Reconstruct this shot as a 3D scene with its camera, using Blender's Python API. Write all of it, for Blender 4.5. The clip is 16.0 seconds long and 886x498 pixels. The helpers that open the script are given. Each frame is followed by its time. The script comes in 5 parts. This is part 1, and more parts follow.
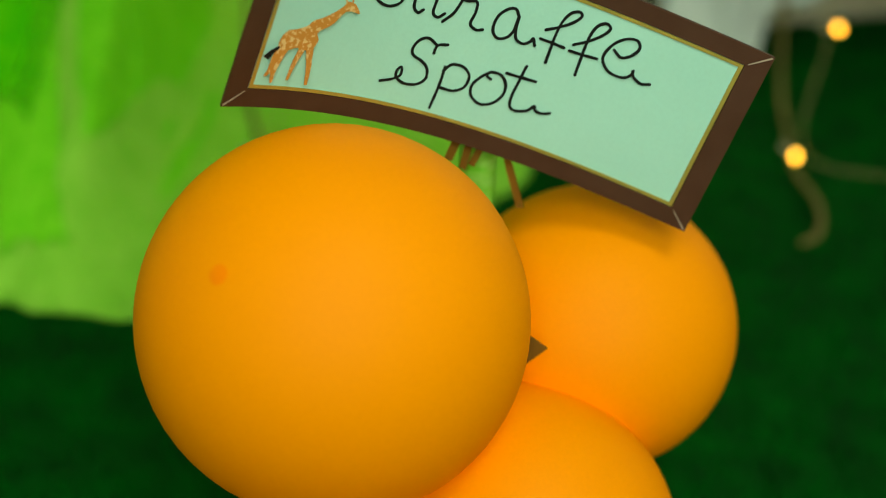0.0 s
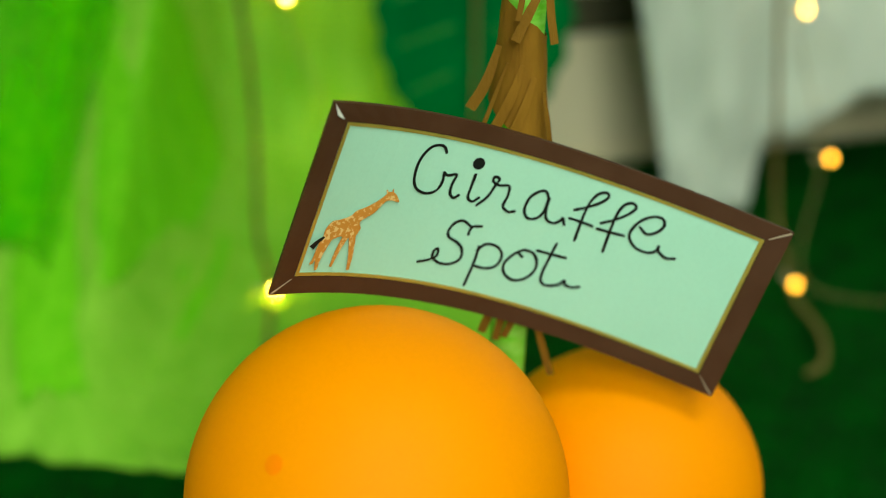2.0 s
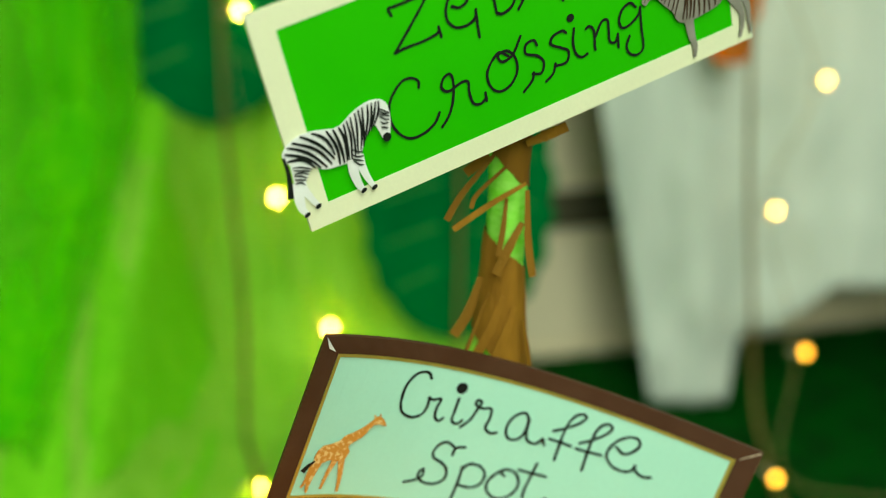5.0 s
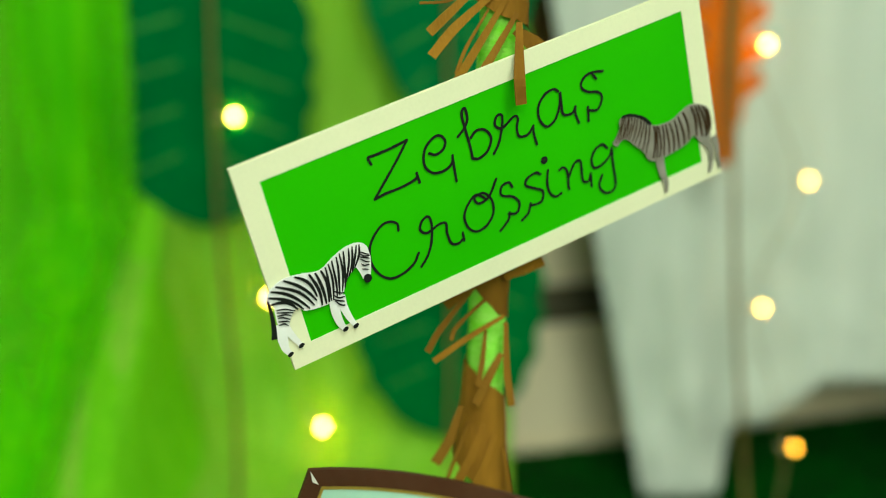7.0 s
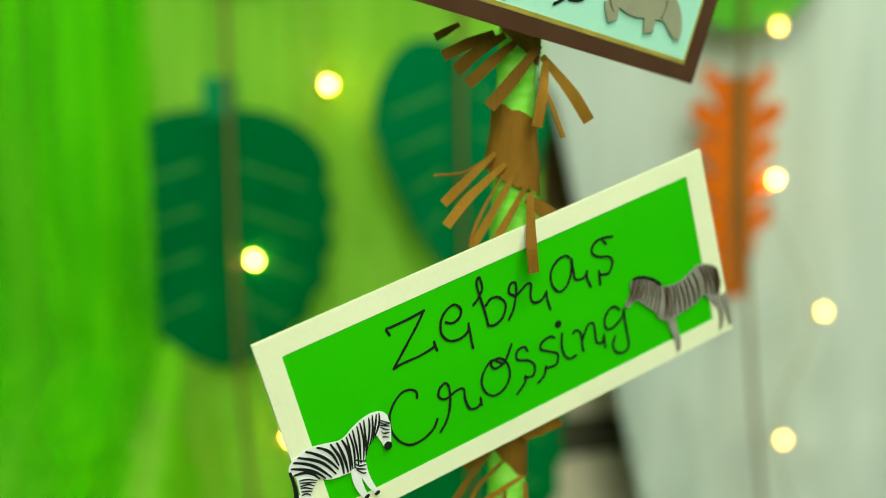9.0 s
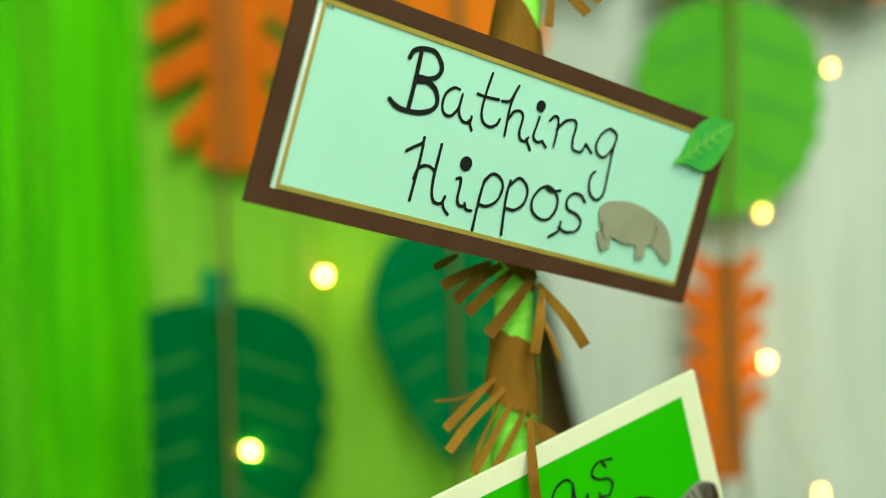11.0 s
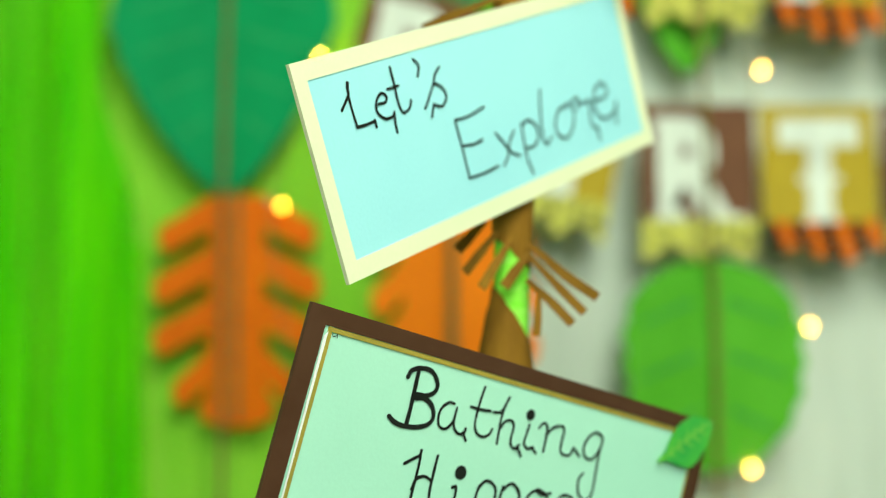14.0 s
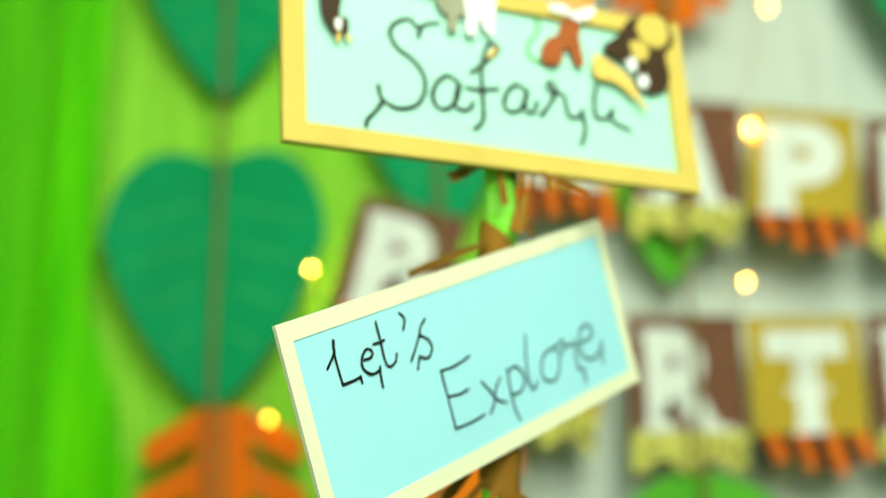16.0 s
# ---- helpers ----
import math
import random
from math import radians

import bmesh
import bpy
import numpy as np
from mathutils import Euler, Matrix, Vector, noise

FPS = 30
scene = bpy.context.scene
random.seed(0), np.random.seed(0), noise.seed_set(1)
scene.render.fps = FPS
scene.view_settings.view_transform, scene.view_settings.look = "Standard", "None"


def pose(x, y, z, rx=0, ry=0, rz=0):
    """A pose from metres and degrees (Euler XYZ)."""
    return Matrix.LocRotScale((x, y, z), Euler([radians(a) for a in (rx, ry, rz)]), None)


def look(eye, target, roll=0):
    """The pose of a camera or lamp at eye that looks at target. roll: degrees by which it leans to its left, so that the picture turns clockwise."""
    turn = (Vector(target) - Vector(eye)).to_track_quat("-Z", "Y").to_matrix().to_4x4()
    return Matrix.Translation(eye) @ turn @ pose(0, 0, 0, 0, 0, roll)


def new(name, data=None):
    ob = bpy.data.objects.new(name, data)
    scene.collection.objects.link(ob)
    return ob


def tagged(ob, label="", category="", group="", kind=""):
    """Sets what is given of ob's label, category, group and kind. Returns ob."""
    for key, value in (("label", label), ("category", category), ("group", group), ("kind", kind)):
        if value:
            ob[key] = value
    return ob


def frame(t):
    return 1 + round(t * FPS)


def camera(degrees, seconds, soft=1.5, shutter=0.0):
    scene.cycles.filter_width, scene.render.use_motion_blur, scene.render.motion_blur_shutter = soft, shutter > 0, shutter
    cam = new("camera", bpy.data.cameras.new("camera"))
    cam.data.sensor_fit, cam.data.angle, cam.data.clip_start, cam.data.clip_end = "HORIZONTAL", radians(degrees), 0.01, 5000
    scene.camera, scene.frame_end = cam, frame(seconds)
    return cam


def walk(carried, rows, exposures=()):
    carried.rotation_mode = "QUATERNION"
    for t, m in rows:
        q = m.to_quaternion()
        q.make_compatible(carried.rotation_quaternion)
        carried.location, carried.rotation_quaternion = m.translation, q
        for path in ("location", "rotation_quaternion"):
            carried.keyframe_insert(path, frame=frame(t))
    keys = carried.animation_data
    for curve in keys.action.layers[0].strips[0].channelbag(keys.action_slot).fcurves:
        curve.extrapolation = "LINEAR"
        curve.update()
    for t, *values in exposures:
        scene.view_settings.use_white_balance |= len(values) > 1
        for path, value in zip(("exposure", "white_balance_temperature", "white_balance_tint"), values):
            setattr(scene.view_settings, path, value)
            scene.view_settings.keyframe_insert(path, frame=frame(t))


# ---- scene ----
PATH = [
    (0, (0.142, 0.172, 0.8), (0.08, 1.89, -0.223), 2.5),
    (0.5, (0.115, 0.174, 0.819), (0.094, 1.912, -0.172), 3.0),
    (1, (0.111, 0.171, 0.832), (0.082, 1.931, -0.119), 2.4),
    (1.5, (0.11, 0.17, 0.844), (0.073, 1.946, -0.076), 2.0),
    (2, (0.106, 0.168, 0.857), (0.061, 1.964, -0.022), 1.6),
    (2.5, (0.107, 0.168, 0.869), (0.078, 1.983, 0.029), 1.3),
    (3, (0.111, 0.165, 0.878), (0.091, 1.994, 0.069), 2.1),
    (3.5, (0.116, 0.161, 0.888), (0.079, 2.006, 0.118), 1.8),
    (4, (0.105, 0.161, 0.899), (0.075, 2.013, 0.144), 1.7),
    (4.2, (0.1, 0.157, 0.892), (0.075, 2.024, 0.176), 1.6),
    (6.3, (0.117, 0.132, 0.942), (0.074, 2.05, 0.375), 1.8),
    (6.5, (0.116, 0.135, 0.943), (0.072, 2.058, 0.397), 1.5),
    (7, (0.117, 0.127, 0.954), (0.085, 2.061, 0.447), 1.4),
    (7.5, (0.115, 0.127, 0.962), (0.073, 2.07, 0.488), 1.0),
    (8, (0.117, 0.127, 0.970), (0.075, 2.086, 0.571), 0.8),
    (8.2, (0.118, 0.126, 0.975), (0.071, 2.088, 0.588), 0.6),
    (10.3, (0.112, 0.094, 1.023), (0.055, 2.086, 0.864), -0.6),
    (10.4, (0.109, 0.095, 1.027), (0.06, 2.089, 0.881), -0.6),
    (10.5, (0.11, 0.093, 1.029), (0.061, 2.088, 0.899), -0.8),
    (11, (0.111, 0.095, 1.04), (0.065, 2.093, 0.97), -0.9),
    (11.5, (0.11, 0.086, 1.053), (0.055, 2.085, 1.055), -0.4),
    (12, (0.106, 0.069, 1.065), (0.048, 2.067, 1.14), -0.7),
    (12.5, (0.108, 0.057, 1.075), (0.05, 2.052, 1.205), -1.2),
    (13, (0.113, 0.057, 1.082), (0.077, 2.049, 1.256), -1.1),
    (13.5, (0.114, 0.054, 1.089), (0.077, 2.042, 1.304), -1.5),
    (14, (0.112, 0.037, 1.098), (0.083, 2.016, 1.381), -1.2),
    (14.5, (0.11, 0.034, 1.108), (0.082, 2.005, 1.449), -1.2),
    (15, (0.114, 0.039, 1.118), (0.108, 2.001, 1.506), -1.0),
    (15.5, (0.116, 0.031, 1.132), (0.11, 1.973, 1.609), -1.0),
    (16, (0.116, 0.025, 1.146), (0.111, 1.942, 1.715), -1.5),
]
cam = camera(39.6, 16.0, soft=1.0)
# a fast portrait lens held at arm's length from the signs
cam.data.dof.use_dof = True
cam.data.dof.focus_distance = 0.77
cam.data.dof.aperture_fstop = 2.2
walk(cam, [(t, look(eye, target, roll)) for t, eye, target, roll in PATH],
     exposures=[(0.0, -0.48, 6500, -8), (2.0, -0.30, 6500, -8), (4.0, -0.16, 6500, -8), (7.0, -0.12, 6500, -8), (12.5, -0.06, 6500, -8), (16.0, -0.02, 6500, -8)])

# ---------------------------------------------------------------- light
world = bpy.data.worlds.new("room_air")
world.use_nodes = True
world.node_tree.nodes["Background"].inputs[0].default_value = (0.9, 1.0, 0.92, 1)
world.node_tree.nodes["Background"].inputs[1].default_value = 0.3
scene.world = world


def area_lamp(name, eye, target, size, watts, colour):
    data = bpy.data.lights.new(name, "AREA")
    data.shape, data.size, data.energy, data.color = "DISK", size, watts, colour
    ob = new(name, data)
    ob.matrix_world = look(eye, target)
    return ob


area_lamp("ceiling_lamp", (0.65, -0.15, 2.8), (0.2, 1.5, 0.7), 0.85, 44, (1.0, 0.98, 0.88))
# unseen broad fill behind the camera, added to brighten signs, cloths and back wall
area_lamp("fill_lamp_rear", (0.5, -1.9, 2.7), (0.1, 1.2, 0.7), 2.4, 164, (1.0, 0.99, 0.92))


# ---------------------------------------------------------------- materials
def material(name, base, second=None, rough=0.8, scale=40.0, stretch=(1, 1, 1), bump=0.1, fine=400.0,
             spec=0.12, sheen=0.0, through_light=0.0, contrast=(0.35, 0.65), vary=0.0, metal=0.0, depth=0.002, grain_mix=0.12):
    """Two-tone noise colour at two scales with a fine bump."""
    m = bpy.data.materials.new(name)
    m.use_nodes = True
    n, l = m.node_tree.nodes, m.node_tree.links
    b = n["Principled BSDF"]
    tc = n.new("ShaderNodeTexCoord")
    mp = n.new("ShaderNodeMapping")
    mp.inputs["Scale"].default_value = stretch
    l.new(tc.outputs["Object"], mp.inputs["Vector"])
    a = n.new("ShaderNodeTexNoise")
    a.inputs["Scale"].default_value, a.inputs["Detail"].default_value = scale, 4
    l.new(mp.outputs[0], a.inputs["Vector"])
    f = n.new("ShaderNodeTexNoise")
    f.inputs["Scale"].default_value, f.inputs["Detail"].default_value = fine, 3
    l.new(mp.outputs[0], f.inputs["Vector"])
    ramp = n.new("ShaderNodeMapRange")
    ramp.inputs[1].default_value, ramp.inputs[2].default_value = contrast
    l.new(a.outputs["Fac"], ramp.inputs[0])
    mix = n.new("ShaderNodeMix")
    mix.data_type = "RGBA"
    second = second or tuple(c * 0.85 for c in base)
    mix.inputs[6].default_value, mix.inputs[7].default_value = (*base, 1), (*second, 1)
    l.new(ramp.outputs[0], mix.inputs[0])
    out = mix.outputs[2]
    grain = n.new("ShaderNodeMix")
    grain.data_type, grain.blend_type = "RGBA", "MULTIPLY"
    grain.inputs[0].default_value = grain_mix
    l.new(out, grain.inputs[6])
    l.new(f.outputs["Color"], grain.inputs[7])
    lift = n.new("ShaderNodeMapRange")
    lift.inputs[3].default_value, lift.inputs[4].default_value = 0.7, 1.3
    l.new(f.outputs["Fac"], lift.inputs[0])
    l.new(lift.outputs[0], grain.inputs[7])
    out = grain.outputs[2]
    if vary:
        info = n.new("ShaderNodeObjectInfo")
        hsv = n.new("ShaderNodeHueSaturation")
        vr = n.new("ShaderNodeMapRange")
        vr.inputs[3].default_value, vr.inputs[4].default_value = 1 - vary, 1 + vary
        l.new(info.outputs["Random"], vr.inputs[0])
        l.new(vr.outputs[0], hsv.inputs["Value"])
        l.new(out, hsv.inputs["Color"])
        out = hsv.outputs[0]
    l.new(out, b.inputs["Base Color"])
    b.inputs["Roughness"].default_value = rough
    b.inputs["Specular IOR Level"].default_value = spec
    b.inputs["Metallic"].default_value = metal
    if sheen:
        b.inputs["Sheen Weight"].default_value = sheen
    if through_light:
        b.inputs["Transmission Weight"].default_value = 0.0
        b.inputs["Subsurface Weight"].default_value = through_light
        b.inputs["Subsurface Radius"].default_value = (0.02, 0.02, 0.01)
        b.inputs["Subsurface Scale"].default_value = 0.5
    if bump:
        bp = n.new("ShaderNodeBump")
        bp.inputs["Strength"].default_value, bp.inputs["Distance"].default_value = bump, depth
        l.new(f.outputs["Fac"], bp.inputs["Height"])
        l.new(bp.outputs[0], b.inputs["Normal"])
    return m


def glow(name, colour, strength):
    m = bpy.data.materials.new(name)
    m.use_nodes = True
    b = m.node_tree.nodes["Principled BSDF"]
    b.inputs["Base Color"].default_value = (0.9, 0.7, 0.4, 1)
    b.inputs["Emission Color"].default_value = (*colour, 1)
    b.inputs["Emission Strength"].default_value = strength
    return m


TURF = material("turf_mat", (0.001, 0.068, 0.001), (0.0005, 0.025, 0.0005), 0.9, 14, bump=0.6, fine=160, contrast=(0.3, 0.7))
BLADE = material("turf_blade", (0.001, 0.108, 0.001), (0.0008, 0.046, 0.0008), 0.8, 18, bump=0, contrast=(0.3, 0.7))
CLOTH_BRIGHT = material("bright_green_cloth", (0.16, 0.72, 0.004), (0.085, 0.58, 0.002), 0.75, 9, (5, 5, 0.35), 0.6, 18, depth=0.006, grain_mix=0.35)
nodes, links = CLOTH_BRIGHT.node_tree.nodes, CLOTH_BRIGHT.node_tree.links
veil, clear = nodes.new("ShaderNodeMixShader"), nodes.new("ShaderNodeBsdfTransparent")
folds, spread, gauze = nodes.new("ShaderNodeMapping"), nodes.new("ShaderNodeTexNoise"), nodes.new("ShaderNodeMapRange")
folds.inputs["Scale"].default_value = (7.0, 2.0, 0.45)
spread.inputs["Scale"].default_value, spread.inputs["Detail"].default_value = 2.2, 3
gauze.inputs[1].default_value, gauze.inputs[2].default_value = 0.36, 0.64
gauze.inputs[3].default_value, gauze.inputs[4].default_value = 0.24, 0.72
links.new(nodes["Texture Coordinate"].outputs["Object"], folds.inputs["Vector"])
links.new(folds.outputs[0], spread.inputs["Vector"])
links.new(spread.outputs["Fac"], gauze.inputs[0])
links.new(gauze.outputs[0], veil.inputs[0])
links.new(nodes["Principled BSDF"].outputs[0], veil.inputs[1])
links.new(clear.outputs[0], veil.inputs[2])
links.new(veil.outputs[0], nodes["Material Output"].inputs["Surface"])
CLOTH_END = material("light_green_cloth", (0.22, 0.68, 0.016), (0.17, 0.61, 0.010), 0.7, 9, (5, 5, 0.8), 0.5, 22, depth=0.004, grain_mix=0.3)
CLOTH_PALE = material("lime_cloth", (0.31, 0.66, 0.055), (0.24, 0.585, 0.035), 0.8, 6, (5, 4, 0.5), 0.6, 18, depth=0.006, grain_mix=0.35)
CLOTH_WHITE = material("white_cloth", (0.66, 0.72, 0.64), (0.57, 0.64, 0.56), 0.85, 5, (4, 3, 0.5), 0.4, 14, depth=0.005, grain_mix=0.18)
CREAM = material("cream_wall", (0.84, 0.76, 0.52), (0.78, 0.70, 0.48), 0.6, 4, bump=0.1)
DARK_RAIL = material("dark_rail", (0.09, 0.085, 0.05), None, 0.6, 20)
WOOD = material("brown_post", (0.26, 0.17, 0.06), (0.20, 0.13, 0.045), 0.6, 12, (1, 1, 0.15))
PLASTER = material("room_plaster", (0.70, 0.71, 0.66), None, 0.9, 3, bump=0.1)
BALLOON = material("orange_balloon", (0.96, 0.300, 0.0), (0.93, 0.280, 0.0), 0.62, 3, bump=0.0, spec=0.10)
CROWN = material("balloon_crown", (0.96, 0.225, 0.0), (0.96, 0.25, 0.0), 0.6, 60, bump=0, spec=0.1)
KNOT = material("balloon_neck", (0.75, 0.17, 0.01), None, 0.5, 30, bump=0)
BROWN_CARD = material("dark_brown_card", (0.062, 0.026, 0.012), (0.075, 0.034, 0.017), 0.5, 30, bump=0.05, spec=0.15)
GOLD = material("gold_foil", (0.55, 0.42, 0.08), (0.45, 0.36, 0.07), 0.35, 60, bump=0.05, metal=0.5)
MINT = material("mint_paper", (0.41, 0.72, 0.57), (0.385, 0.69, 0.545), 0.6, 9, bump=0.05)
CREAM_CARD = material("cream_card", (0.76, 0.77, 0.52), (0.72, 0.74, 0.50), 0.6, 12, bump=0.05)
LEAF_GREEN_CARD = material("grass_green_card", (0.042, 0.45, 0.001), (0.036, 0.42, 0.001), 0.55, 10, bump=0.05)
SKY_CARD = material("sky_blue_card", (0.37, 0.72, 0.78), (0.35, 0.69, 0.76), 0.6, 10, bump=0.05)
OCHRE_CARD = material("ochre_card", (0.60, 0.46, 0.10), (0.55, 0.42, 0.09), 0.6, 14, bump=0.05)
INK = material("black_marker_ink", (0.012, 0.014, 0.012), None, 0.4, 60, bump=0)
KRAFT = material("brown_crepe_paper", (0.25, 0.125, 0.012), (0.16, 0.075, 0.007), 0.8, 30, (1, 1, 0.3), 0.5, 300, vary=0.2)
WRAP = material("light_green_crepe_paper", (0.20, 0.66, 0.03), (0.32, 0.74, 0.10), 0.75, 60, (1, 1, 2.5), 0.5, 200)
LEAF_MID = material("sea_green_craft_paper", (0.004, 0.205, 0.055), (0.003, 0.175, 0.045), 0.7, 8, bump=0.1)
LEAF_DARK = material("dark_green_craft_paper", (0.002, 0.172, 0.036), (0.001, 0.142, 0.028), 0.7, 8, bump=0.1)
LEAF_TEAL = material("teal_green_craft_paper", (0.018, 0.29, 0.095), (0.014, 0.25, 0.08), 0.7, 8, bump=0.1)
LEAF_LIME = material("lime_craft_paper", (0.12, 0.44, 0.028), (0.095, 0.38, 0.02), 0.7, 8, bump=0.1)
LEAF_APRICOT = material("light_orange_craft_paper", (0.92, 0.23, 0.008), (0.84, 0.20, 0.006), 0.7, 8, bump=0.1)
LEAF_ORANGE = material("orange_craft_paper", (0.74, 0.155, 0.002), (0.64, 0.125, 0.002), 0.7, 8, bump=0.1)
VEIN = material("pale_vein_cut", (0.07, 0.33, 0.06), None, 0.8, 20)
VEIN_TEAL = material("teal_vein_crease", (0.045, 0.36, 0.12), None, 0.8, 20)
JUTE = material("jute_twine", (0.26, 0.20, 0.06), (0.18, 0.14, 0.045), 0.9, 300, bump=0.6, fine=900)
WIRE = material("fairy_light_wire", (0.35, 0.30, 0.12), None, 0.5, 30)
BULB = glow("warm_led", (1.0, 0.50, 0.06), 120)
BULB_MID = glow("half_bright_led", (1.0, 0.50, 0.07), 70)
BULB_DIM = glow("dim_warm_led", (1.0, 0.50, 0.08), 24)
BULB_AMBER = glow("amber_led", (1.0, 0.40, 0.02), 15)
SOCKET = material("bulb_socket", (0.55, 0.50, 0.30), None, 0.5, 30)
FLAG_BROWN = material("brown_flag_card", (0.17, 0.075, 0.038), (0.15, 0.065, 0.035), 0.7, 20)
FLAG_GOLD = material("gold_flag_card", (0.47, 0.34, 0.03), (0.43, 0.31, 0.028), 0.7, 20)
WHITE_CARD = material("white_letter_card", (0.78, 0.82, 0.74), None, 0.7, 20)
YELLOW_TRIM = material("leopard_trim", (0.62, 0.60, 0.12), (0.05, 0.04, 0.02), 0.7, 75, bump=0, contrast=(0.55, 0.62))
TIGER_BLACK = material("black_trim_card", (0.02, 0.017, 0.01), None, 0.7, 20)
TAN = material("tan_patterned_print", (0.55, 0.24, 0.04), (0.72, 0.50, 0.20), 0.6, 340, bump=0, contrast=(0.52, 0.58))
GREY_PRINT = material("grey_brown_print", (0.31, 0.31, 0.20), (0.27, 0.27, 0.18), 0.6, 40, bump=0)
WHITE_PRINT = material("white_print", (0.80, 0.82, 0.78), None, 0.6, 40, bump=0)
RUST_PRINT = material("rust_print", (0.34, 0.09, 0.02), None, 0.6, 40, bump=0)
# pale colour that carries the gleam along mitred card edges
EDGE_GLEAM = material("card_edge_gleam", (0.42, 0.34, 0.24), None, 0.6, 40, bump=0)
PEACH_PRINT = material("peach_print", (0.74, 0.50, 0.12), None, 0.6, 40, bump=0)
GREY_STRIPED = material("grey_print", (0.27, 0.26, 0.22), (0.19, 0.18, 0.14), 0.6, 60, bump=0)
VEIN_BRIGHT = material("bright_vein_print", (0.22, 0.52, 0.07), None, 0.5, 40, bump=0)
LEAF_STICKER = material("glossy_leaf_print", (0.03, 0.30, 0.06), (0.10, 0.45, 0.05), 0.4, 25, bump=0)
DARK_PRINT = material("dark_brown_print", (0.05, 0.028, 0.012), None, 0.6, 40, bump=0)


# ---------------------------------------------------------------- mesh helpers
def part(name, bm, mat, parent=None, label="", smooth=False, m=None):
    """Links a bmesh as one mesh object under a thing or part."""
    me = bpy.data.meshes.new(name)
    bmesh.ops.recalc_face_normals(bm, faces=bm.faces)
    bm.to_mesh(me)
    bm.free()
    me.materials.append(mat)
    if smooth:
        me.polygons.foreach_set("use_smooth", [True] * len(me.polygons))
    ob = new(name, me)
    if parent is not None:
        ob.parent = parent
    if m is not None:
        ob.matrix_basis = m
    if label:
        tagged(ob, label)
    return ob


def thing(name, m, label, category, group=""):
    ob = new(name)
    ob.empty_display_size = 0.02
    ob.matrix_basis = m
    return tagged(ob, label, category, group)


def slab(tl, tr, br, bl, front, back, nx=1, nz=1):
    """A thin board in the local xz plane between four corners, with grid faces so that it can be bent."""
    bm = bmesh.new()
    rows = []
    for y in (front, back):
        for j in range(nz + 1):
            b = j / nz
            for i in range(nx + 1):
                a = i / nx
                x = (tl[0] * (1 - a) + tr[0] * a) * (1 - b) + (bl[0] * (1 - a) + br[0] * a) * b
                z = (tl[1] * (1 - a) + tr[1] * a) * (1 - b) + (bl[1] * (1 - a) + br[1] * a) * b
                rows.append(bm.verts.new((x, y, z)))
    w = nx + 1
    o = w * (nz + 1)
    for j in range(nz):
        for i in range(nx):
            k = j * w + i
            bm.faces.new((rows[k], rows[k + w], rows[k + w + 1], rows[k + 1]))
            bm.faces.new((rows[o + k], rows[o + k + 1], rows[o + k + w + 1], rows[o + k + w]))
    for i in range(nx):
        for k, s in ((i, 1), (nz * w + i, -1)):
            bm.faces.new((rows[k], rows[k + 1], rows[o + k + 1], rows[o + k]))
    for j in range(nz):
        for k in (j * w, j * w + nx):
            bm.faces.new((rows[k], rows[k + w], rows[o + k + w], rows[o + k]))
    return bm


def prism(points, front, back):
    """A flat cut-out: the outline in the local xz plane, given a thickness."""
    bm = bmesh.new()
    a = [bm.verts.new((x, front, z)) for x, z in points]
    b = [bm.verts.new((x, back, z)) for x, z in points]
    bm.faces.new(a)
    bm.faces.new(b[::-1])
    for i in range(len(a)):
        j = (i + 1) % len(a)
        bm.faces.new((a[i], b[i], b[j], a[j]))
    bm.normal_update()
    bmesh.ops.triangulate(bm, faces=[f for f in bm.faces if len(f.verts) > 4])
    return bm


def bend_mesh(bm, fn):
    for v in bm.verts:
        v.co.y += fn(v.co.x, v.co.z)
    return bm


def oval(cx, cz, rx, rz, turn=0.0, n=24):
    c, s = math.cos(radians(turn)), math.sin(radians(turn))
    return [(cx + c * rx * math.cos(a) - s * rz * math.sin(a), cz + s * rx * math.cos(a) + c * rz * math.sin(a))
            for a in (2 * math.pi * i / n for i in range(n))]


def bar(x0, z0, x1, z1, w0, w1):
    d = Vector((x1 - x0, z1 - z0)).normalized()
    n = Vector((-d.y, d.x))
    return [(x0 + n.x * w0 / 2, z0 + n.y * w0 / 2), (x1 + n.x * w1 / 2, z1 + n.y * w1 / 2),
            (x1 - n.x * w1 / 2, z1 - n.y * w1 / 2), (x0 - n.x * w0 / 2, z0 - n.y * w0 / 2)]


def tube(points, radius, sides=8, taper=1.0):
    """A round cord through points."""
    bm = bmesh.new()
    pts = [Vector(p) for p in points]
    rings = []
    for i, p in enumerate(pts):
        d = (pts[min(i + 1, len(pts) - 1)] - pts[max(i - 1, 0)]).normalized()
        side = d.cross(Vector((0.31, 0.9, 0.22))).normalized()
        up = d.cross(side)
        r = radius * (1 + (taper - 1) * i / max(1, len(pts) - 1))
        rings.append([bm.verts.new(p + r * (math.cos(2 * math.pi * k / sides) * side + math.sin(2 * math.pi * k / sides) * up))
                      for k in range(sides)])
    for a, b in zip(rings, rings[1:]):
        for k in range(sides):
            bm.faces.new((a[k], a[(k + 1) % sides], b[(k + 1) % sides], b[k]))
    bm.faces.new(rings[0])
    bm.faces.new(rings[-1][::-1])
    return bm


